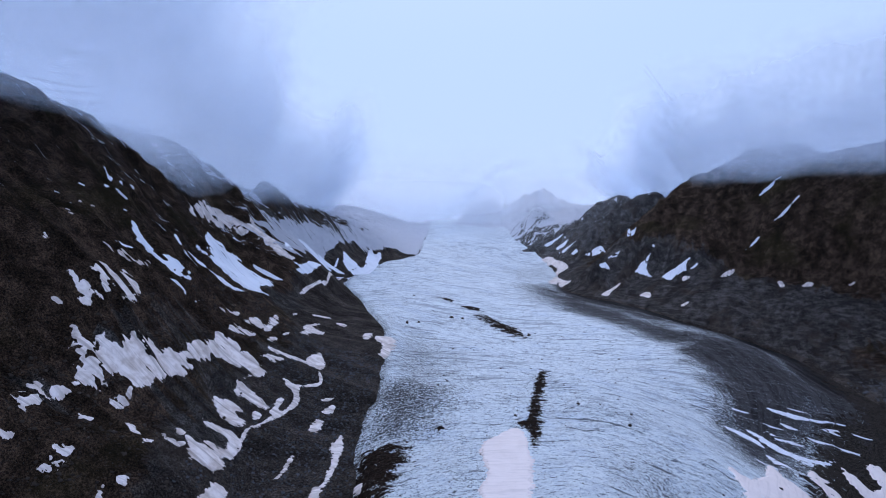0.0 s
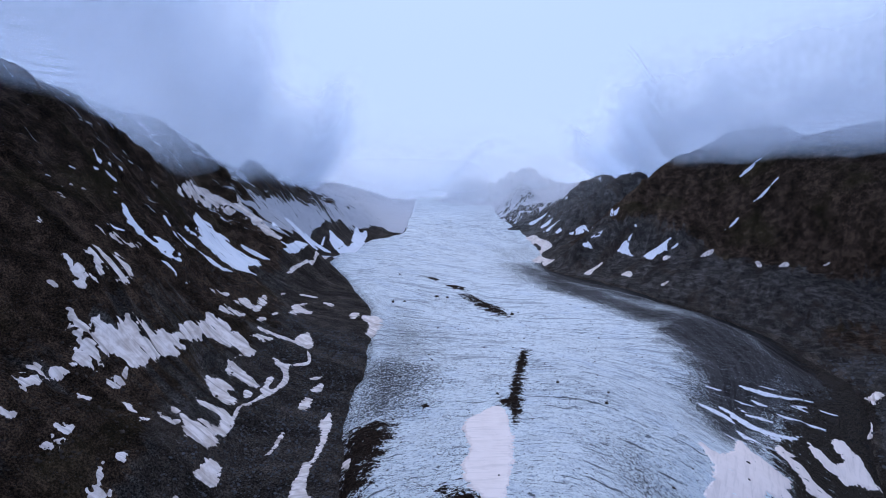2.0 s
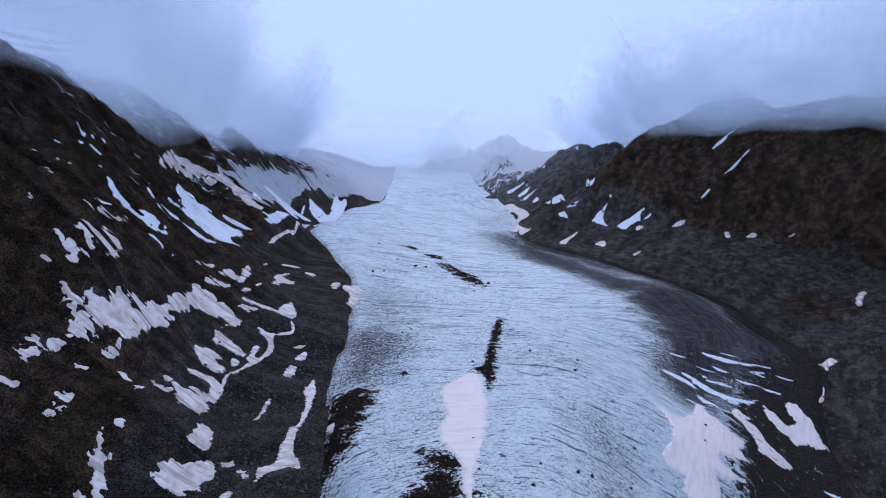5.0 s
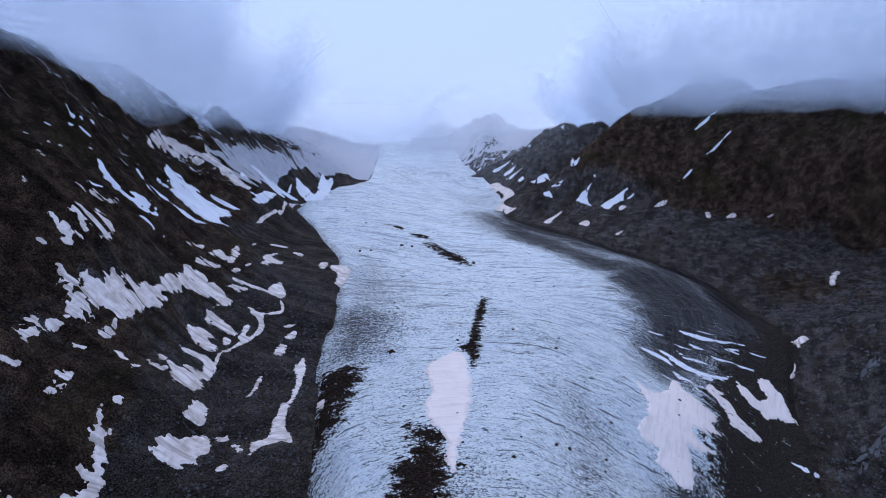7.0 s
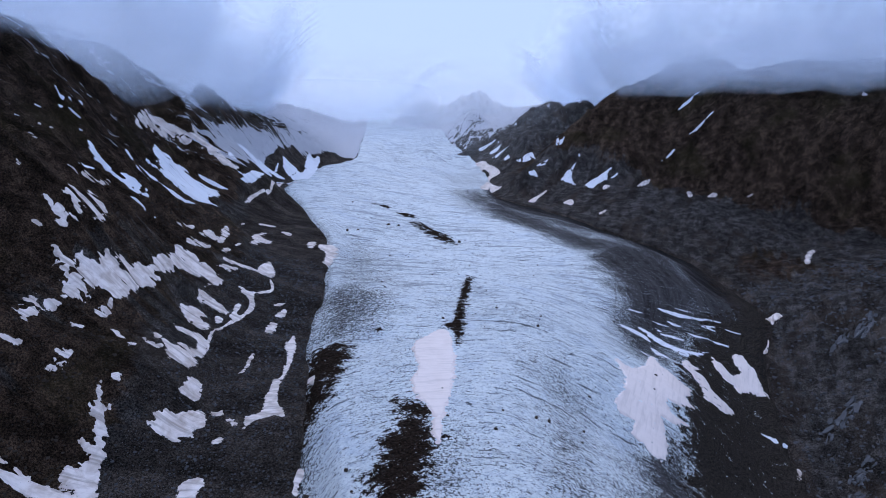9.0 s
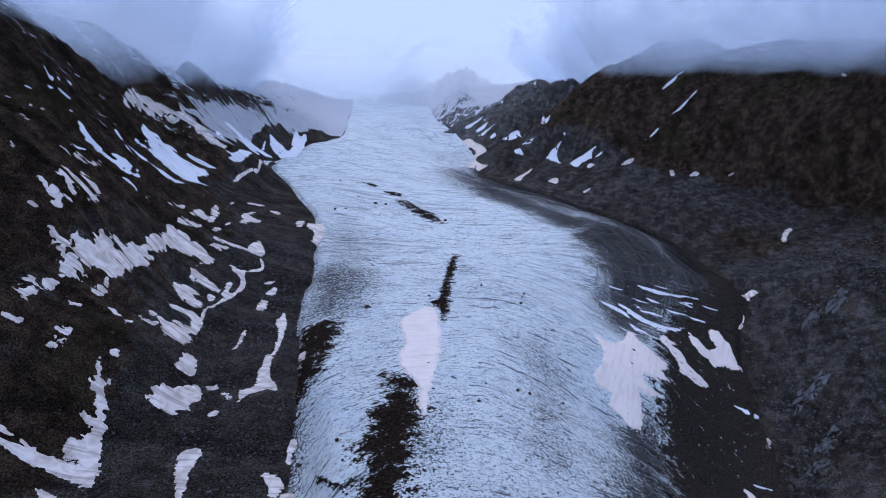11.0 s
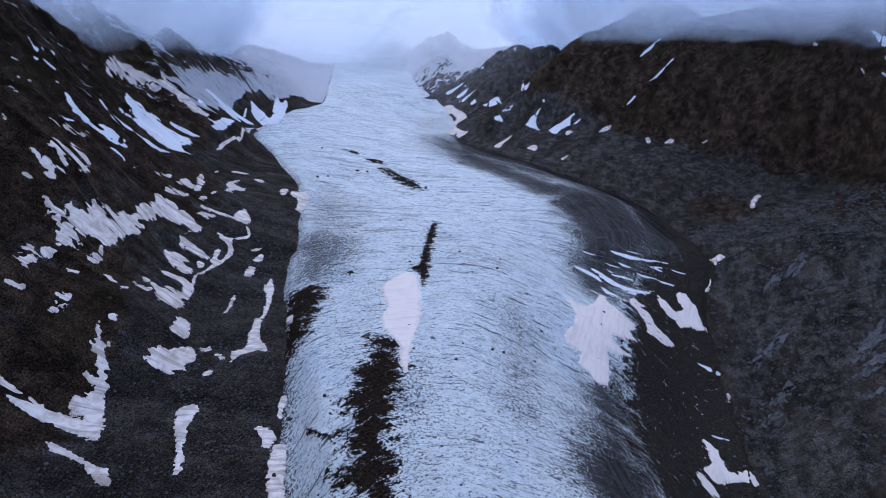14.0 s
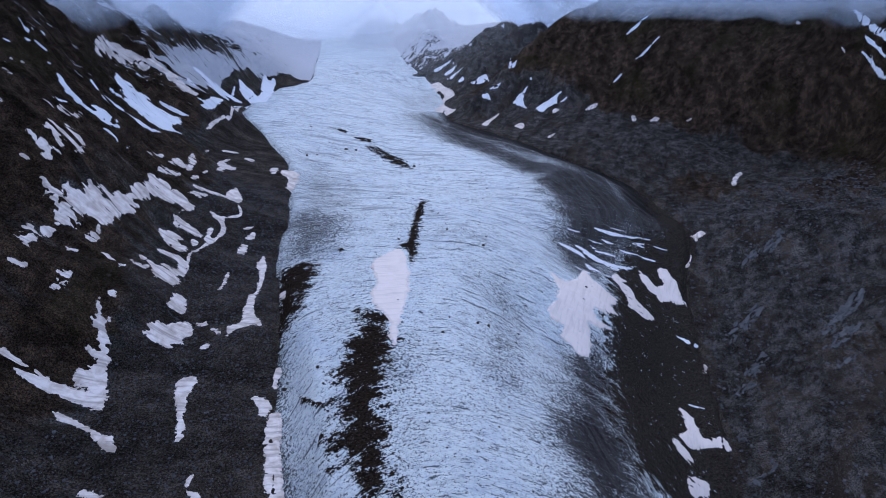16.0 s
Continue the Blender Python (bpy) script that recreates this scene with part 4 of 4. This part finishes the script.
snow_patch("field", (-169, 494), (-165, 494), (-163, 498), (-160, 503), (-153, 502), (-150, 499), (-155, 492), (-150, 489), (-144, 486), (-145, 476), (-150, 472), (-154, 477), (-158, 476), (-164, 484))
snow_patch("small", (-135, 534), (-133, 544), (-130, 544), (-130, 534), (-132, 528))
snow_patch("small", (-145, 509), (-141, 510), (-138, 504), (-140, 498), (-143, 503))
snow_patch("small", (-161, 589), (-156, 597), (-150, 602), (-144, 605), (-148, 592), (-155, 592))
snow_patch("stripe", (-162, 613), (-156, 613), (-150, 617), (-142, 621), (-134, 625), (-129, 626), (-128, 637), (-124, 652), (-121, 660), (-116, 648), (-112, 626), (-116, 618), (-122, 620), (-130, 622), (-138, 616), (-147, 613), (-155, 607))
snow_patch("small", (-165, 625), (-163, 635), (-158, 638), (-161, 626))
snow_patch("small", (-181, 719), (-177, 717), (-170, 684), (-167, 655), (-170, 641), (-172, 644), (-173, 671), (-178, 690))
snow_patch("small", (-187, 628), (-186, 649), (-182, 655), (-177, 652), (-173, 647), (-176, 637), (-183, 634))
snow_patch("small", (-192, 598), (-189, 604), (-186, 603), (-181, 611), (-175, 617), (-173, 613), (-179, 604), (-186, 597), (-190, 593))
snow_patch("small", (-203, 606), (-196, 609), (-193, 634), (-197, 633), (-199, 610))
snow_patch("small", (-155, 741), (-153, 766), (-146, 789), (-149, 764), (-141, 755), (-134, 754), (-138, 735), (-144, 727), (-146, 707), (-149, 696), (-149, 724))
snow_patch("small", (-175, 782), (-172, 788), (-173, 773))
snow_patch("stripe", (-162, 821), (-155, 843), (-143, 845), (-146, 833), (-158, 822))
snow_patch("small", (-131, 815), (-122, 821), (-117, 809), (-121, 800))
snow_patch("small", (-158, 657), (-154, 670), (-155, 657))
snow_patch("small", (-103, 564), (-98, 570), (-93, 573), (-98, 567))
snow_patch("small", (-98, 550), (-94, 558), (-91, 561), (-91, 549), (-96, 545), (-99, 547))
snow_patch("small", (-103, 514), (-102, 528), (-98, 534), (-95, 531), (-96, 519), (-98, 512), (-102, 513))
snow_patch("small", (-109, 433), (-107, 443), (-107, 458), (-106, 468), (-104, 464), (-105, 449), (-106, 434))
snow_patch("stripe", (-79, 508), (-77, 510), (-73, 483), (-73, 453), (-73, 430), (-76, 419), (-75, 395), (-72, 380), (-67, 371), (-67, 366), (-74, 369), (-80, 364), (-84, 363), (-88, 359), (-91, 354), (-91, 359), (-92, 367), (-87, 369), (-82, 375), (-83, 390), (-82, 403), (-82, 419), (-77, 423), (-76, 440), (-77, 467), (-82, 491))
snow_patch("field", (-149, 341), (-145, 345), (-145, 351), (-140, 356), (-134, 361), (-129, 367), (-125, 374), (-122, 373), (-119, 367), (-119, 359), (-124, 353), (-124, 348), (-129, 345), (-132, 339), (-136, 339), (-141, 339), (-144, 341))
snow_patch("small", (-117, 376), (-113, 374), (-110, 377), (-108, 371), (-113, 371))
snow_patch("small", (-104, 365), (-99, 364), (-96, 358), (-99, 358))
snow_patch("small", (-108, 341), (-106, 347), (-102, 344), (-105, 340))
snow_patch("small", (-141, 378), (-138, 386), (-137, 399), (-132, 402), (-129, 393), (-128, 385), (-132, 382), (-135, 380))
snow_patch("field", (-178, 348), (-176, 349), (-176, 342), (-173, 338), (-171, 334), (-170, 329), (-167, 325), (-165, 318), (-163, 309), (-162, 301), (-160, 291), (-158, 283), (-157, 273), (-161, 272), (-166, 281), (-166, 286), (-172, 290), (-178, 292), (-181, 296), (-180, 300), (-182, 303), (-177, 302), (-175, 305), (-170, 306), (-172, 309), (-176, 314), (-177, 318), (-172, 317), (-169, 317), (-170, 321), (-173, 325), (-174, 329), (-178, 333), (-180, 335), (-177, 336), (-177, 342))
snow_patch("stripe", (-157, 273), (-161, 272), (-166, 275), (-172, 276), (-179, 278), (-185, 279), (-192, 279), (-198, 279), (-202, 279), (-209, 279), (-215, 279), (-219, 291), (-214, 289), (-210, 288), (-203, 287), (-197, 288), (-191, 287), (-185, 288), (-179, 288), (-172, 288), (-166, 286), (-160, 283))
snow_patch("small", (-174, 356), (-173, 360), (-169, 358), (-168, 353), (-171, 354))
snow_patch("small", (-170, 342), (-168, 337), (-170, 339))
snow_patch("stripe", (-186, 267), (-182, 265), (-177, 264), (-172, 262), (-167, 260), (-163, 257), (-157, 254), (-153, 251), (-147, 249), (-144, 248), (-143, 243), (-140, 238), (-143, 236), (-148, 239), (-152, 244), (-158, 251), (-165, 255), (-173, 259), (-179, 260))
snow_patch("small", (-151, 207), (-147, 209), (-141, 206), (-138, 204), (-146, 203))
snow_patch("stripe", (-117, 303), (-112, 307), (-106, 308), (-105, 304), (-106, 294), (-109, 288), (-107, 278), (-107, 269), (-104, 258), (-105, 253), (-103, 249), (-105, 246), (-107, 247), (-109, 253), (-109, 261), (-111, 269), (-113, 278), (-116, 285), (-116, 291))
snow_patch("stripe", (-95, 215), (-92, 218), (-93, 212), (-93, 206), (-87, 204), (-86, 201), (-90, 201), (-94, 206))
snow_patch("stripe", (-53, 270), (-50, 273), (-47, 272), (-45, 260), (-45, 241), (-43, 222), (-41, 207), (-40, 197), (-47, 196), (-50, 206), (-52, 225), (-53, 240), (-54, 248), (-54, 260))
snow_patch("stripe", (-51, 319), (-48, 315), (-51, 307), (-50, 299), (-54, 299), (-54, 308))
snow_patch("small", (-66, 287), (-63, 289), (-57, 287), (-53, 284), (-53, 275), (-55, 271), (-58, 271), (-60, 278), (-64, 281))
snow_patch("small", (-55, 423), (-51, 424), (-48, 412), (-50, 408), (-55, 415))
snow_patch("pink", (27, 466), (36, 482), (45, 495), (54, 502), (59, 493), (59, 459), (57, 428), (53, 396), (47, 367), (43, 350), (39, 333), (36, 316), (33, 309), (31, 326), (33, 343), (30, 355), (24, 367), (22, 384), (23, 400), (28, 416), (27, 437))
snow_patch("pink", (223, 523), (231, 518), (242, 521), (260, 542), (284, 585), (294, 596), (287, 567), (295, 563), (299, 555), (304, 546), (311, 545), (305, 531), (291, 510), (292, 503), (297, 504), (288, 494), (275, 489), (267, 488), (260, 483), (258, 472), (263, 469), (272, 468), (268, 466), (255, 459), (246, 459), (242, 451), (240, 440), (236, 429), (230, 414), (222, 408), (215, 409), (211, 414), (206, 419), (203, 424), (209, 433), (206, 439), (198, 441), (197, 450), (207, 463), (214, 474), (223, 494), (221, 502))
snow_patch("pink", (336, 618), (348, 630), (350, 622), (357, 620), (346, 609), (353, 608), (358, 604), (355, 585), (359, 579), (366, 575), (372, 570), (370, 564), (359, 554), (348, 551), (339, 554), (330, 553), (339, 571), (338, 581), (337, 591), (335, 606))
snow_patch("pink", (393, 663), (399, 656), (404, 652), (406, 644), (414, 642), (424, 648), (425, 658), (427, 673), (437, 682), (445, 682), (445, 668), (449, 660), (445, 643), (446, 631), (441, 616), (432, 619), (419, 619), (406, 614), (402, 623), (393, 624), (389, 631), (390, 644))
snow_patch("pink", (334, 422), (343, 418), (345, 410), (342, 389), (349, 386), (367, 393), (370, 382), (367, 379), (344, 377), (322, 367), (313, 367), (309, 375), (326, 389), (331, 404))
snow_patch("pink", (309, 359), (311, 351), (304, 342), (297, 347), (292, 358), (303, 367))
snow_patch("pink", (292, 323), (309, 333), (316, 328), (307, 316), (288, 304), (283, 307))
snow_patch("line", (397, 557), (411, 554), (426, 552), (413, 546))
snow_patch("line", (349, 434), (370, 435), (357, 432))
snow_patch("small", (528, 776), (535, 773), (546, 779), (547, 768), (537, 763), (526, 754), (527, 767))
snow_patch("small", (487, 705), (499, 717), (506, 729), (491, 705), (483, 700))
snow_patch("small", (697, 951), (713, 975), (740, 1008), (751, 1014), (747, 1003), (719, 972), (700, 946))
snow_patch("small", (408, 510), (419, 519), (409, 501), (405, 500))
snow_patch("line", (304, 713), (312, 714), (325, 713), (313, 710))
snow_patch("line", (353, 732), (373, 730), (396, 731), (419, 735), (449, 740), (418, 732), (389, 725), (367, 724))
snow_patch("line", (364, 728), (380, 727), (392, 727), (376, 721))
snow_patch("line", (380, 738), (400, 742), (401, 740))
snow_patch("line", (333, 701), (344, 697), (354, 697), (341, 695))
snow_patch("line", (354, 710), (372, 704), (362, 702))
snow_patch("line", (406, 718), (420, 725), (429, 726), (423, 716), (415, 719))
snow_patch("line", (430, 729), (443, 727), (464, 725), (446, 724))
snow_patch("line", (376, 695), (390, 696), (408, 697), (390, 691))
snow_patch("line", (405, 694), (421, 697), (433, 695), (422, 692))
snow_patch("line", (332, 687), (341, 677), (354, 678), (363, 675), (347, 672), (335, 674))
snow_patch("line", (304, 676), (315, 673), (324, 665), (336, 655), (352, 654), (371, 660), (392, 668), (363, 650), (345, 647), (329, 646), (316, 653), (309, 667))
snow_patch("line", (277, 665), (292, 664), (306, 658), (309, 645), (296, 653), (285, 655))
snow_patch("line", (302, 627), (310, 618), (319, 610), (305, 605), (302, 616))
snow_patch("line", (334, 648), (351, 650), (359, 645), (342, 639))
snow_patch("line", (280, 601), (286, 592), (297, 594), (281, 579))
snow_patch("chute", (433, 1503), (445, 1517), (456, 1517), (470, 1521), (479, 1522), (469, 1519), (460, 1507), (455, 1496), (458, 1473), (448, 1490))
snow_patch("chute", (480, 1533), (488, 1537), (482, 1526))
snow_patch("chute", (478, 1456), (490, 1465), (506, 1459), (524, 1457), (539, 1459), (528, 1449), (522, 1438), (506, 1442), (486, 1436))
snow_patch("small", (511, 1427), (519, 1427), (523, 1420), (508, 1413))
snow_patch("chute", (531, 1436), (547, 1446), (550, 1444), (539, 1438))
snow_patch("stripe", (339, 1429), (366, 1467), (388, 1479), (390, 1472), (369, 1452), (346, 1409))
snow_patch("small", (407, 1382), (423, 1389), (426, 1371), (413, 1345), (407, 1363))
snow_patch("small", (447, 1258), (464, 1274), (467, 1275), (450, 1251))
snow_patch("chute", (384, 1805), (398, 1806), (417, 1825), (435, 1814), (397, 1598), (429, 1776), (415, 1782), (398, 1784))
snow_patch("chute", (383, 1552), (394, 1553), (409, 1558), (414, 1562), (399, 1544))
snow_patch("chute", (359, 1551), (374, 1549), (381, 1526), (371, 1539))
snow_patch("chute", (511, 1857), (448, 1605), (460, 1598), (450, 1598), (442, 1607))
snow_patch("chute", (347, 2048), (366, 2055), (380, 2057), (389, 2056), (371, 2038), (353, 2033))
snow_patch("chute", (344, 1979), (365, 2001), (396, 2033), (403, 2041), (372, 1997), (350, 1963))
snow_patch("chute", (317, 2076), (345, 2085), (383, 2100), (353, 2082), (321, 2067))
snow_patch("chute", (355, 1843), (368, 1849), (368, 1831), (357, 1830))
snow_patch("field", (291, 1982), (322, 1995), (326, 1873), (335, 1798), (323, 1774), (305, 1755), (290, 1712), (296, 1624), (303, 1588), (285, 1566), (266, 1566), (249, 1586), (277, 1673), (304, 1793), (310, 1877), (291, 1907))
snow_patch("chute", (709, 1501), (721, 1502), (739, 1503), (767, 1513), (742, 1497), (723, 1495))
snow_patch("chute", (713, 1442), (728, 1438), (747, 1434), (763, 1435), (759, 1431), (742, 1431), (723, 1435))
snow_patch("chute", (657, 1453), (672, 1452), (685, 1446), (679, 1445), (667, 1449))
snow_patch("small", (580, 1396), (603, 1420), (617, 1421), (601, 1402))
snow_patch("small", (698, 1298), (718, 1322), (724, 1311), (708, 1294))
snow_patch("small", (674, 1349), (684, 1350), (674, 1321), (668, 1328))
snow_patch("small", (769, 1268), (778, 1262), (771, 1264))
snow_patch("chute", (1007, 1118), (996, 1077), (986, 1031), (980, 990), (973, 977), (975, 1004), (980, 1031), (981, 1054), (991, 1080))
snow_patch("chute", (973, 1035), (970, 1015), (965, 988), (967, 967), (964, 960), (961, 980), (966, 1010))
snow_patch("chute", (955, 1006), (957, 981), (962, 955), (957, 942), (955, 964), (954, 984), (953, 1000))
snow_patch("small", (944, 1051), (946, 1043), (948, 1030), (943, 1043))
snow_patch("small", (953, 1204), (953, 1192), (948, 1186), (949, 1198))


# ---- rocks
def stone(seed, detail, squash):
    bm = bmesh.new()
    bmesh.ops.create_icosphere(bm, subdivisions=detail, radius=1.0)
    for v in bm.verts:
        n = v.co.normalized()
        v.co *= 1 + 0.55 * noise.noise(n * 1.3 + Vector((seed * 3.1, 0, 0))) + 0.2 * noise.noise(n * 3.1 + Vector((0, seed, 0)))
        cut = n.dot(Vector((math.sin(seed), math.cos(seed * 1.7), 0.4)).normalized())
        if cut > 0.55:
            v.co -= n * (cut - 0.55) * 0.8
        v.co.z *= squash
    return bm


boulder_meshes = []
for seed in range(6):
    bm = stone(seed + 1, 2, 0.7)
    me = bpy.data.meshes.new("boulder")
    bm.to_mesh(me)
    bm.free()
    me.materials.append(BROWN)
    boulder_meshes.append(me)


def boulder(x, y, size, seed):
    ob = new("boulder", boulder_meshes[seed % 6])
    z = float(top(np.array([x]), np.array([y]))[0])
    ob.matrix_world = pose(x, y, z + 0.25 * size, 0, 0, seed * 77) @ Matrix.Diagonal((size, size * (0.75 + 0.1 * (seed % 4)), size, 1))
    tagged(ob, "dark brown boulder resting on the glacier ice", "boulder", "boulders on the ice")


SPOTS = [(-50, 1158), (30, 1030), (13, 1029), (-34, 943), (-50, 925), (124, 966), (63, 499), (105, 352), (115, 355), (43, 466), (43, 378), (265, 525),
         (-10, 227), (-21, 291), (-44, 294), (-17, 271), (170, 436), (147, 527), (81, 348), (72, 323), (-50, 244), (-22, 205)]
for k, (x, y) in enumerate(SPOTS):
    boulder(x, y, 0.9 + 0.5 * (k % 3) + (1.2 if y > 900 else 0), k)
dice = random.Random(7)
for k in range(170):
    y = 170 + 900 * dice.random() ** 1.5
    a, b = features(np.array([y]))[0][0][[5, 9]]
    boulder(a + (b - a) * (0.08 + 0.7 * dice.random()), y, 0.35 + 0.9 * dice.random() ** 3 + y / 1800, k + 3)


def scatter(name, label, xs, ys, sizes, material, seed, parent=None):
    """Many small stones as one mesh."""
    rng = np.random.default_rng(seed)
    kinds = []
    for s in range(5):
        bm = stone(s + seed, 1, 0.65)
        bm.verts.ensure_lookup_table()
        kinds.append((np.array([v.co[:] for v in bm.verts]), np.array([[v.index for v in f.verts] for f in bm.faces])))
        bm.free()
    clear = np.ones(len(xs), bool)
    for pts in OUTLINES:
        (ax, ay), (bx, by) = pts.min(0) - 2, pts.max(0) + 2
        k = np.nonzero(clear & (xs > ax) & (xs < bx) & (ys > ay) & (ys < by))[0]
        if len(k):
            clear[k[inside_by(xs[k], ys[k], pts) > -1.0]] = rng.random() > 0.97
    xs, ys, sizes = xs[clear], ys[clear], sizes[clear]
    zs = top(xs, ys)
    verts, faces, first = [], [], 0
    for k, (x, y, z, s) in enumerate(zip(xs, ys, zs, sizes)):
        v, f = kinds[k % 5]
        a = rng.random() * 6.283
        c, q = math.cos(a), math.sin(a)
        v = v * (s, s * (0.6 + 0.5 * rng.random()), s)
        verts.append(np.stack([v[:, 0] * c - v[:, 1] * q + x, v[:, 0] * q + v[:, 1] * c + y, v[:, 2] + z + 0.2 * s], 1))
        faces.append(f + first)
        first += len(v)
    me = mesh_of(name, np.concatenate(verts), np.concatenate(faces), material, True)
    ob = tagged(new(name, me), label, "stones", kind="stuff")
    if parent:
        ob.parent = parent
    return ob


rng = np.random.default_rng(3)


def strewn(n, a, b, near, far, lo, hi):
    """n places between the features a and b, denser near the camera, with sizes."""
    ys = near + (far - near) * rng.random(n) ** 1.6
    fx = features(ys)[0]
    xs = fx[:, a] + (fx[:, b] - fx[:, a]) * rng.random(n)
    return xs, ys, (lo + (hi - lo) * rng.random(n) ** 4) * (0.8 + ys / 900)


scatter("scree_stones", "loose grey stones strewn over the scree slope", *strewn(14000, 9, 11, 150, 900, 0.3, 1.7), GREY, 1)
scatter("moraine_stones", "loose dark stones strewn over the moraine gravel", *strewn(9000, 3, 5, 150, 700, 0.25, 1.1), GREY, 2)
scatter("slope_stones", "brown stones strewn over the turf slope", *strewn(8000, 2, 3, 200, 800, 0.25, 1.5), BROWN, 3)
rows, cols = np.nonzero((rubble > 0.6) & (IY > 140) & (IY < 800))
pick = rng.choice(len(rows), 7000)
scatter("rubble_stones", "dark brown rubble stones lying on the ice", IX[rows[pick], cols[pick]] + rng.normal(0, 1, 7000), IY[rows[pick], cols[pick]] + rng.normal(0, 1, 7000),
        0.2 + 0.8 * rng.random(7000) ** 4, BROWN, 4)


def outcrop(x, y, length, count, seed):
    """Tilted grey slabs that break out of the scree, along the fall line."""
    luck = random.Random(seed)
    z = float(top(np.array([x]), np.array([y]))[0])
    thing = new("rock_outcrop")
    thing.location = (x, y, z)
    tagged(thing, "bare grey rock slabs breaking out of dark scree", "rock outcrop", "rock outcrops")
    for k in range(count):
        bm = bmesh.new()
        bmesh.ops.create_cube(bm, size=1.0)
        bmesh.ops.subdivide_edges(bm, edges=bm.edges[:], cuts=3, use_grid_fill=True)
        luck_taper = luck.uniform(0.15, 0.6)
        size = Vector((length * (0.12 + 0.6 * luck.random() ** 2), 1.2 + 4.2 * luck.random() ** 2, 2.0))
        for v in bm.verts:
            taper = 1 - luck_taper * abs(2 * v.co.x) ** 2
            v.co.y *= taper
            v.co = Vector((v.co.x * size.x, v.co.y * size.y, v.co.z * size.z))
            v.co += noise.noise_vector(v.co * 0.35 + Vector((seed, k, 0))) * 1.0
        dx, dy = luck.uniform(-0.8, 0.8) * length, luck.uniform(-0.28, 0.28) * length
        px, py = x + 0.86 * dx - 0.5 * dy, y + 0.5 * dx + 0.86 * dy
        ends = top(np.array([px - 3.4, px + 3.4]), np.array([py - 2, py + 2]))
        tilt = math.degrees(math.atan2(ends[1] - ends[0], 7.9))
        me = bpy.data.meshes.new("slab")
        bm.to_mesh(me)
        bm.free()
        me.materials.append(GREY)
        slab = new("slab", me)
        slab.parent = thing
        slab.matrix_basis = pose(px - x, py - y, float(ends.mean()) - z + 0.1, 0, 0, 30 + luck.uniform(-22, 22)) @ pose(0, 0, 0, luck.uniform(-12, 12), -tilt, 0)


for k, (x, y, length, count) in enumerate(((591, 667, 26, 34), (557, 663, 20, 12), (474, 554, 22, 14), (501, 565, 22, 24), (559, 495, 28, 40), (588, 508, 24, 30), (464, 489, 22, 24),
                                           (433, 460, 18, 10), (379, 342, 20, 14), (518, 423, 22, 12), (541, 462, 26, 34))):
    outcrop(x, y, length, count, k + 1)
